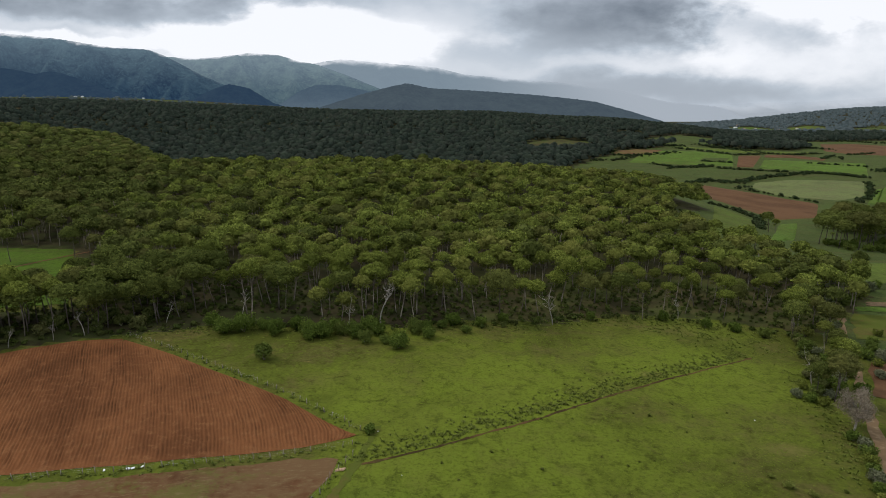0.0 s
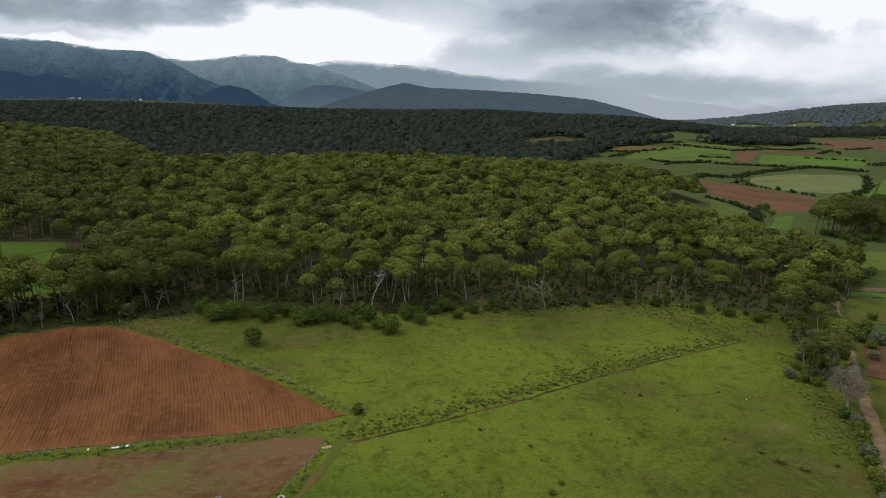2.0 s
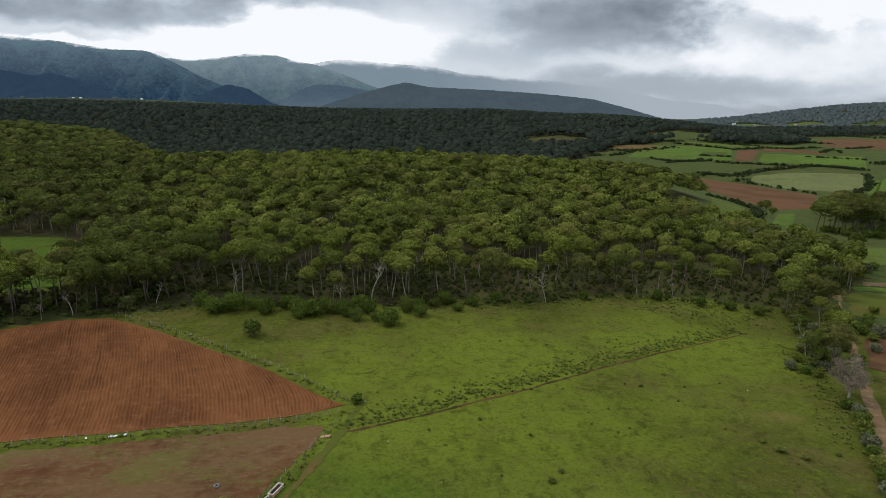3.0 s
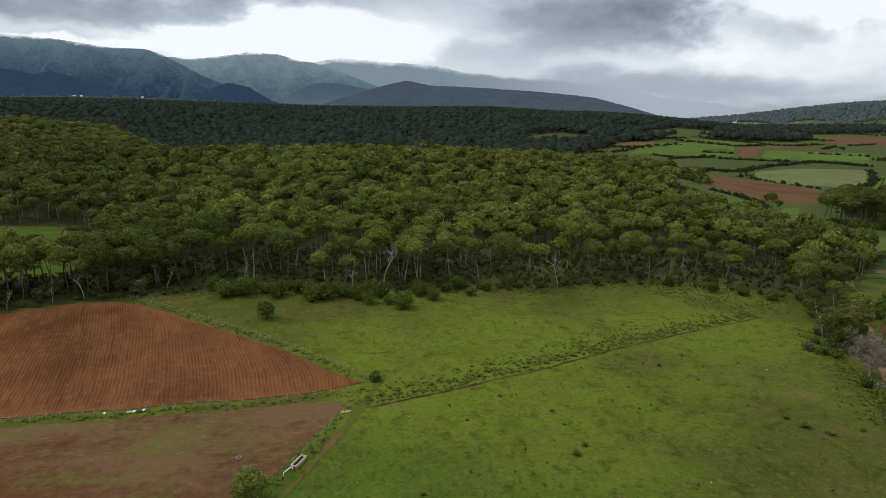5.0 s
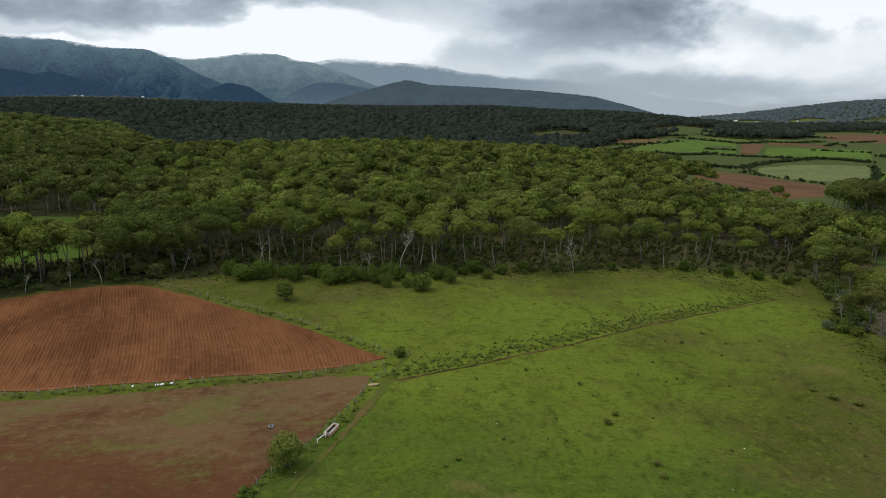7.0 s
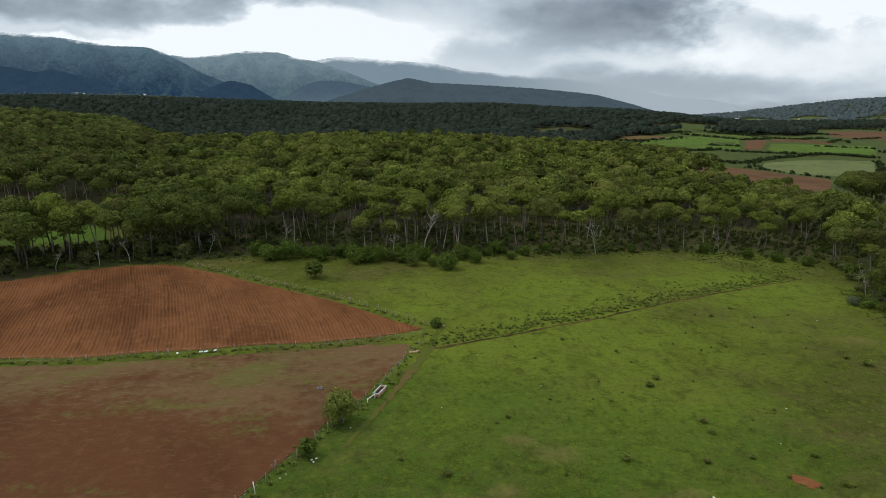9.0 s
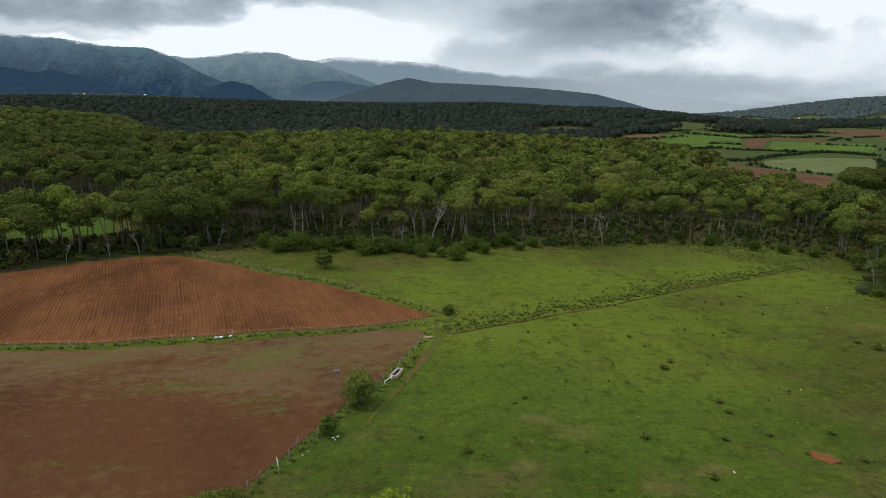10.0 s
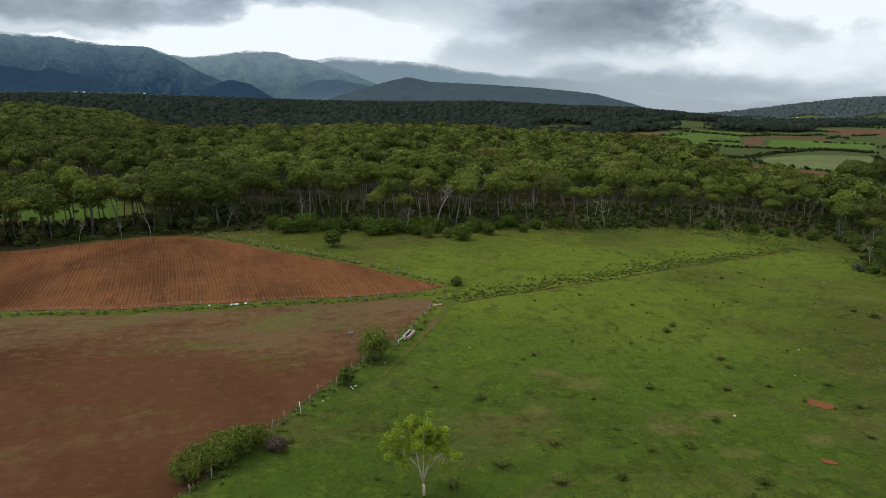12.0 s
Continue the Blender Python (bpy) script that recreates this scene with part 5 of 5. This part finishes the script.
for i, (x, y) in enumerate(strip[:46]):
    s = (0.72 + 0.36 * ((i * 37) % 10) / 10) * (1.12 if x < -108 else 0.9)
    m = pose(x, y, float(height(x, y)) - 0.1, 0, 0, i * 83) @ Matrix.Diagonal((s * 1.1, s * 1.1, s, 1))
    pine_thing(shaded_kinds[i % 5], m, "dark green bushy tree at the edge of the ploughed field")
thicket = [shrub_kind(470 + i, 3.4, 2.8, 700, 0.24, DARK_LEAF, BARK) for i in range(4)]
# leafy bushes under the strip's pines
for i, (x, y) in enumerate(scatter(np.random.default_rng(19), -190, -70, 118, 175, 6.2, lambda x, y: (y > np.interp(x, *zip(*FRONT)) - 2) & (y < np.interp(x, *zip(*FRONT)) + 14))[:40]):
    stand("thicket_bush", thicket[i % 4], x, y, "dark leafy thicket bush under the pines", "bush", 0.9 + 0.1 * (i % 6), i * 67, "thicket below the pines")
# dense dark bushes that close the road's upper end
for i, (x, y) in enumerate(along([(88, 126), (97, 141), (103, 156), (109, 170)], 10)):
    stand("roadside_bush", thicket[i % 4], float(x) + 1.6 * math.sin(i * 2.3), float(y), "dense dark green bush beside the dirt road", "bush", 0.9 + 0.09 * (i % 5), i * 47, "bushes along the dirt road", flat=0.75)
# undergrowth between the first trunks
under = [leaves(np.random.default_rng(450 + i), heap(np.random.default_rng(450 + i), 2.6, 1.5, 6), 44, 0.46, 0.2) for i in range(4)]
brush = scatter(rng, -150, 310, 125, 400, 2.7, lambda x, y: in_pines(x, y - 2.0) & ((y - np.interp(x, *zip(*FRONT)) < 42) | (x > 130)))
brush = brush[(brush[:, 0] < 12) | (rng.uniform(size=len(brush)) < 0.85)]
verge = np.concatenate([along([(-128, 131), (-107, 147.5), (-88, 152), (-68, 160)], 46), along([(-66, 160), (-30, 156), (4, 160), (22, 165), (60, 178), (88, 176), (108, 168)], 130)]) + rng.normal(size=(176, 2)) * 1.3
woods("undergrowth", [strew(rng, np.concatenate([brush, verge]), under, 0.25, 0.95)], UNDER, "tangled dark undergrowth at the foot of the pines", "undergrowth")


# ---- pasture plants ----
def tuft_kind(seed, n, wide, tall):
    """A clump of arching blades."""
    r = np.random.default_rng(seed)
    w, lean = r.uniform(0, 6.28, n), r.uniform(0.1, 1.0, n)
    base = np.stack([np.cos(w), np.sin(w), 0 * w], 1) * (wide * 0.28 * r.uniform(0, 1, n))[:, None]
    out = np.stack([np.cos(w), np.sin(w), 0 * w], 1)
    side = np.stack([-np.sin(w), np.cos(w), 0 * w], 1) * 0.04
    top = base + out * (lean * wide * 0.42)[:, None] + np.array((0, 0, 1.0)) * (tall * r.uniform(0.5, 1.0, n))[:, None]
    blades = np.stack([base - side, base + side, top], 1).reshape(-1, 3), np.arange(3 * n).reshape(-1, 3)
    bushy = leaves(r, heap(r, wide * 0.95, tall * 1.05, 9), 420, 0.055, 0.3, 0.4, 1.8, 1.3, 0.6)
    return mesh_of("weed_tuft", *join([blades, bushy]), TUFT)


tufts = [tuft_kind(500 + i, 90, 1.5, 0.7) for i in range(4)]
spots = [(8.8, 44.9, 1.3), (22.5, 67.4, 1.2), (22.4, 64.6, 1.1), (9.2, 58.2, 1.3), (-12.5, 54.8, 1.2), (-5.4, 45.2, 1.2), (-11.4, 41.2, 1.4), (13.9, 50.1, 1.1), (18.8, 57.8, 1.1), (4.3, 43.8, 1.0), (-6.1, 38.6, 1.3), (18.8, 77.9, 1.4), (20.7, 80.5, 1.1), (32.7, 53.5, 0.9), (29.4, 47.0, 1.0),
         (-0.1, 39.0, 1.1), (-4.0, 68.0, 0.9), (-16.2, 37.7, 1.2), (24.8, 58.9, 0.9), (-18.0, 57.6, 0.8), (2.0, 48.0, 0.8), (32.7, 59.3, 0.9), (13.3, 38.9, 1.5), (43.6, 112.0, 1.0), (59.5, 88.2, 2.0), (62.5, 86, 1.6), (58, 91, 1.2), (69.2, 87.7, 1.0), (8.9, 95.6, 0.8), (17.4, 90.9, 0.8), (-33.2, 45.2, 1.0), (10.8, 35.5, 1.6), (6.5, 34.8, 1.4)]
r = np.random.default_rng(31)
spots += [(x, y, r.uniform(0.25, 0.6)) for x, y in zip(r.uniform(-25, 62, 90), r.uniform(30, 135, 90)) if x > -24 + (y - 60) * 0.3]
spots += [(x + r.normal() * 1.6 - 1.4, y + abs(r.normal()) * 3.2 + 0.8, r.uniform(0.18, 0.4)) for x, y in along(DRAIN, 150)]
for i, (x, y, s) in enumerate(spots):
    ob = new("weed_tuft", tufts[i % 4])
    ob.matrix_basis = pose(x, y, float(height(x, y)) - 0.02, 0, 0, i * 51) @ Matrix.Diagonal((s * 0.8, s * 0.8, s * 0.7, 1))
    tagged(ob, "coarse dark green weed tuft in the pasture", "grass tuft", "weed tufts")


def grass():
    """Short blades over the pasture, thicker in patches."""
    r = np.random.default_rng(9)
    n = 150000
    y = 28 + 130 * r.uniform(size=n) ** 1.7
    x = r.uniform(-1, 1, n) * (30 + y * 0.72) + 5
    patch = np.sin(x * 0.23 + np.sin(y * 0.17) * 2) + np.sin(y * 0.27 + np.sin(x * 0.15) * 2.3) + r.normal(size=n) * 1.6
    fence = np.interp(y, [p[1] for p in FENCE_LINE[::-1]], [p[0] for p in FENCE_LINE[::-1]])
    ok = (patch > 0.2) & (x > fence + 0.4) & ~inside(PLOUGH, x, y) & (x < np.interp(y, [p[1] for p in ROAD[::-1]], [p[0] for p in ROAD[::-1]]) - 1) & (y < np.interp(x, *zip(*FRONT)) - 2)
    thin = r.uniform(size=n) < 0.06
    ok |= thin & (x < fence) & (x > -130) & (y < 86) & (np.sin(x * 0.16 + 1) + np.sin(y * 0.23) > 0.3)
    x, y = x[ok], y[ok]
    n = len(x)
    w, s = r.uniform(0, 6.28, n), r.uniform(0.5, 1.2, n) * (0.75 + y / 150)
    side = np.stack([np.cos(w), np.sin(w), 0 * w], 1) * (0.1 * s)[:, None]
    base = np.stack([x, y, height(x, y) + 0.02], 1)
    top = base + np.stack([r.normal(size=n) * 0.14, r.normal(size=n) * 0.14, 0.05 * s], 1)
    v = np.stack([base - side, base + side, top], 1).reshape(-1, 3)
    tagged(new("grass", mesh_of("grass", v, np.arange(3 * n).reshape(-1, 3), BLADES)), "short uneven pasture grass", "grass", kind="stuff")


grass()
# taller rough grass on the ditch's upper bank, along the fences and round the pasture's edges
blade_kinds = []
for i in range(3):
    q = np.random.default_rng(520 + i)
    w = q.uniform(0, 6.28, 26)
    base = np.stack([np.cos(w), np.sin(w), 0 * w], 1) * q.uniform(0, 0.35, (26, 1))
    side = np.stack([-np.sin(w), np.cos(w), 0 * w], 1) * 0.09
    tip = base * 1.9 + np.stack([0 * w, 0 * w, q.uniform(0.08, 0.3, 26)], 1)
    blade_kinds.append((np.stack([base - side, base + side, tip], 1).reshape(-1, 3), np.arange(78).reshape(-1, 3)))
bank = along(DRAIN, 900) + np.stack([rng.normal(size=900) * 0.8 - 1.3, np.abs(rng.normal(size=900)) * 3.6 + 0.6], 1)
verges = [along(l, n) + rng.normal(size=(n, 2)) * w for l, n, w in (
    ([(-150, 74), (-94, 84.2), (-56, 87.8), (-26, 94), (-16.6, 97)], 200, 0.7), ([(-16.2, 102.4), (-32.8, 116), (-49.2, 127.4), (-66.8, 138.8), (-86, 150)], 140, 0.8), (FENCE_LINE[:9], 130, 0.7),
    ([(-90, 151), (-60, 158), (-30, 154), (4, 159), (24, 164), (60, 177), (88, 174), (106, 166)], 900, 2.6), ([(92, 140), (86, 128), (84, 112), (74, 92)], 260, 2.2), ([(60, 176), (82, 160), (96, 158)], 300, 5.0))]
woods("rough_grass", [strew(rng, np.concatenate([bank] + verges), blade_kinds, 0.5, 1.3)], TUFT, "tall rough grass along ditch and fences", "grass")


# ---- fences ----
def post_mesh(seed, tall, thick, material):
    r = np.random.default_rng(seed)
    lean = r.normal(size=2) * 0.05
    pts = [(0, 0, -0.3), (lean[0] * 0.4, lean[1] * 0.4, tall * 0.5), (lean[0], lean[1], tall)]
    return mesh_of("post", *tube(pts, (thick, thick * 0.95, thick * 0.85), 6), material)


POSTS = [post_mesh(600 + i, 1.15 + 0.12 * (i % 3), 0.07, POST_WOOD) for i in range(5)]
WHITE_POST = post_mesh(610, 1.35, 0.06, POST_WHITE)


def fence(line, gap, label, seed, white=()):
    r = np.random.default_rng(seed)
    p = np.asarray(line, float)
    n = int(np.linalg.norm(np.diff(p, axis=0), axis=1).sum() / gap)
    at = along(line, n) + r.normal(size=(n, 2)) * (0.35, 0.08)
    ob = new("fence")
    for i, (x, y) in enumerate(at):
        q = part("post", WHITE_POST if any(math.hypot(x - u, y - v) < 1.1 for u, v in white) else POSTS[r.integers(0, 5)], ob)
        q.matrix_basis = pose(x, y, float(height(x, y)), r.normal() * 4, r.normal() * 4, r.uniform(0, 360))
    for h in (0.35, 0.7, 1.05):
        wire = tube([(x, y, float(height(x, y)) + h + r.normal() * 0.02) for x, y in at], [0.004] * n, 4)
        part("wire", mesh_of("wire", *wire, WIRE), ob, "thin galvanised wire")
    return tagged(ob, label, "fence")


fence([(-150, 74.4), (-94, 84.8), (-73.4, 85.8), (-56, 88.3), (-39, 91.7), (-26, 94.4), (-16.6, 97.6)], 2.5, "wire fence with weathered posts below the ploughed field", 1)
fence([(-16.2, 102.4), (-32.8, 116), (-49.2, 127.4), (-66.8, 138.8), (-85, 149.4)], 2.6, "wire fence with weathered posts beside the ploughed field", 2)
fence(FENCE_LINE[:9], 2.2, "leaning post and wire fence along the fallow field", 3, [(-33.4, 51.6), (-31.9, 54.4)])

# ---- small things in the fields ----
GROUND_TURN = math.degrees(math.atan2(-0.33, 0.94))


def trough():
    ob = new("water_trough")
    ob.matrix_basis = pose(-22.2, 74.6, float(height(-22.2, 74.6)), 0, 0, GROUND_TURN) @ Matrix.Diagonal((0.72, 0.62, 0.8, 1))
    for sx in (-1, 1):
        part("side_wall", mesh_of("side_wall", *block(0.16, 4.3, 0.72, sx * 0.57, 0, 0.36, 0.02), BRICK), ob, "weathered brick side")
        part("rim", mesh_of("rim", *block(0.24, 4.5, 0.07, sx * 0.57, 0, 0.757, 0.02), CONCRETE), ob)
        part("end_wall", mesh_of("end_wall", *block(0.98, 0.16, 0.72, 0, sx * 2.07, 0.36, 0.02), BRICK), ob, "weathered brick end")
        part("end_rim", mesh_of("end_rim", *block(0.9, 0.24, 0.07, 0, sx * 2.13, 0.757, 0.02), CONCRETE), ob)
    part("water", mesh_of("water", *block(0.98, 3.98, 0.4, 0, 0, 0.24), WATER), ob, "dark still water")
    tagged(ob, "long brick and concrete cattle trough by the fence", "trough")
    rail = new("rail")
    rail.matrix_basis = pose(-23.2, 72.3, float(height(-23.2, 72.3)), 0, 0, GROUND_TURN - 12) @ Matrix.Diagonal((0.8, 0.7, 0.8, 1))
    part("bar", mesh_of("bar", *tube([(0, -1.3, 0.75), (0, 0, 0.8), (0, 1.3, 0.85)], (0.07, 0.07, 0.07), 6), POST_WHITE), rail)
    for y in (-1.2, 1.2):
        part("post", mesh_of("post", *tube([(0, y, -0.2), (0, y, 0.9)], (0.08, 0.07), 6), POST_WHITE), rail)
    tagged(rail, "whitewashed wooden rail next to the trough", "rail")


trough()


def tyre():
    w, u = np.linspace(0, 2 * np.pi, 29)[:-1], np.linspace(0, 2 * np.pi, 11)[:-1]
    ww, uu = np.meshgrid(w, u, indexing="ij")
    rad = 0.34 + 0.12 * np.cos(uu)
    z = 0.14 + 0.14 * np.clip(1.25 * np.sin(uu), -1, 1) + 0.012 * np.sin(ww * 14)
    v = np.stack([rad * np.cos(ww), rad * np.sin(ww), z], 2).reshape(-1, 3)
    v, f = np.concatenate([v, v[:10]]), grid_faces(29, 10, True)
    ob = new("tyre", mesh_of("tyre", v, f, RUBBER, True))
    ob.matrix_basis = pose(-31.3, 75.8, float(height(-31.3, 75.8)) + 0.05)
    tagged(ob, "large pale weathered tyre lying on the fallow field", "tyre")


tyre()
r = np.random.default_rng(61)
board = mesh_of("board", *block(1.5, 0.2, 0.08, bevel=0.012), TIMBER)
for i in range(7):
    ob = new("board", board)
    x, y = -17.9 + 0.1 * (i % 4), 89.3 + 0.22 * (i % 4)
    ob.matrix_basis = pose(x, y, float(height(x, y)) + 0.08 + 0.1 * (i // 4), 0, 3, 18 + r.normal() * 8)
    tagged(ob, "sawn timber board in a small pile", "board", "timber pile")
for i, (x, y) in enumerate(((-54.2, 89.0), (-53.4, 89.1), (-52.0, 89.6), (-58, 88.4))):
    v, f = block(0.6, 0.36, 0.2, bevel=0.07)
    v = v * (1, 1, 1 + 0.15 * math.sin(i)) + 0.03 * np.sin(v * 9 + i)
    ob = new("sack", mesh_of("sack", v, f, SACK, True))
    ob.matrix_basis = pose(x, y, float(height(x, y)) + 0.2, 0, 0, i * 37)
    tagged(ob, "white plastic sack lying in the field verge", "sack", "sacks")
for i, (x, y, s) in enumerate(((-28.5, 57.2, 0.3), (-28.0, 57.5, 0.24), (-28.2, 56.8, 0.26), (-31.4, 53.9, 0.2), (-30.9, 54.6, 0.18), (-25.0, 64.6, 0.2), (-12.6, 101.9, 0.28), (16.5, 51.0, 0.32), (-13.1, 70, 0.15), (2, 77, 0.15), (36.5, 72, 0.22), (66, 112, 0.3), (30, 62, 0.16), (-7, 88, 0.18), (92.2, 120.5, 0.35), (10, 63, 0.12), (41, 50, 0.2))):
    q = np.random.default_rng(700 + i)
    bm = bmesh.new()
    bmesh.ops.create_icosphere(bm, subdivisions=1, radius=s * 0.5)
    v = np.array([p.co[:] for p in bm.verts]) * (1.3, 1, 0.6) * q.uniform(0.8, 1.2, (len(bm.verts), 1))
    f = np.array([[p.index for p in g.verts] for g in bm.faces])
    bm.free()
    ob = new("stone", mesh_of("stone", v, f, LIMESTONE))
    ob.matrix_basis = pose(x, y, float(height(x, y)) + s * 0.2, 0, 0, i * 40)
    tagged(ob, "pale stone lying in the pasture", "stone", "loose stones")


# ---- far buildings ----
def house(x, y, wide, deep, tall, turn, wall, roof, label):
    ob = new("house")
    ob.matrix_basis = pose(x, y, float(height(x, y)) + 0.3, 0, 0, turn)
    part("wall", mesh_of("wall", *block(wide, deep, tall, 0, 0, tall / 2 - 0.2), wall), ob)
    a, b, t, p = wide / 2 + 0.5, deep / 2 + 0.5, tall - 0.2, tall + deep * 0.22
    v = [(-a, -b, t), (a, -b, t), (a, b, t), (-a, b, t), (-a, 0, p), (a, 0, p), (-a, -b, t - 0.2), (a, -b, t - 0.2), (a, b, t - 0.2), (-a, b, t - 0.2)]
    f = [(0, 1, 5), (0, 5, 4), (2, 3, 4), (2, 4, 5), (0, 4, 3), (1, 2, 5), (0, 6, 7), (0, 7, 1), (2, 8, 9), (2, 9, 3), (1, 7, 8), (1, 8, 2), (3, 9, 6), (3, 6, 0), (6, 9, 8), (6, 8, 7)]
    part("roof", mesh_of("roof", v, f, roof), ob)
    for i in (-1, 1):
        part("window", mesh_of("window", *block(1.2, 0.12, 1.2, i * wide * 0.3, -deep / 2 - 0.03, tall * 0.5), DARK_OPENING), ob)
    part("door", mesh_of("door", *block(1.0, 0.12, 2.0, 0, -deep / 2 - 0.03, 0.9), POST_WOOD), ob)
    tagged(ob, label, "house", "far houses")


house(404, 584, 7.5, 4.5, 2.6, 20, PLASTER, TIN, "small white shed with pale sheet roof in the valley")
for i, (x, y) in enumerate(((1164, 2387), (1130, 2250), (1200, 2300), (1149, 2164), (1230, 2200), (1290, 2330), (1377, 2386), (1220, 2480), (1330, 2250))):
    house(x, y, 12 + i % 3 * 3, 8, 4 + i % 2 * 2, i * 31, PLASTER, ROOF if i % 3 else TIN, "far white village house among trees")
for i, (x, y) in enumerate(((-1392, 2300), (-1372, 2310), (-1150, 2330))):
    house(x, y, 10 - i, 7, 4, i * 12, PLASTER, TIN, "far white farm building on the plain")
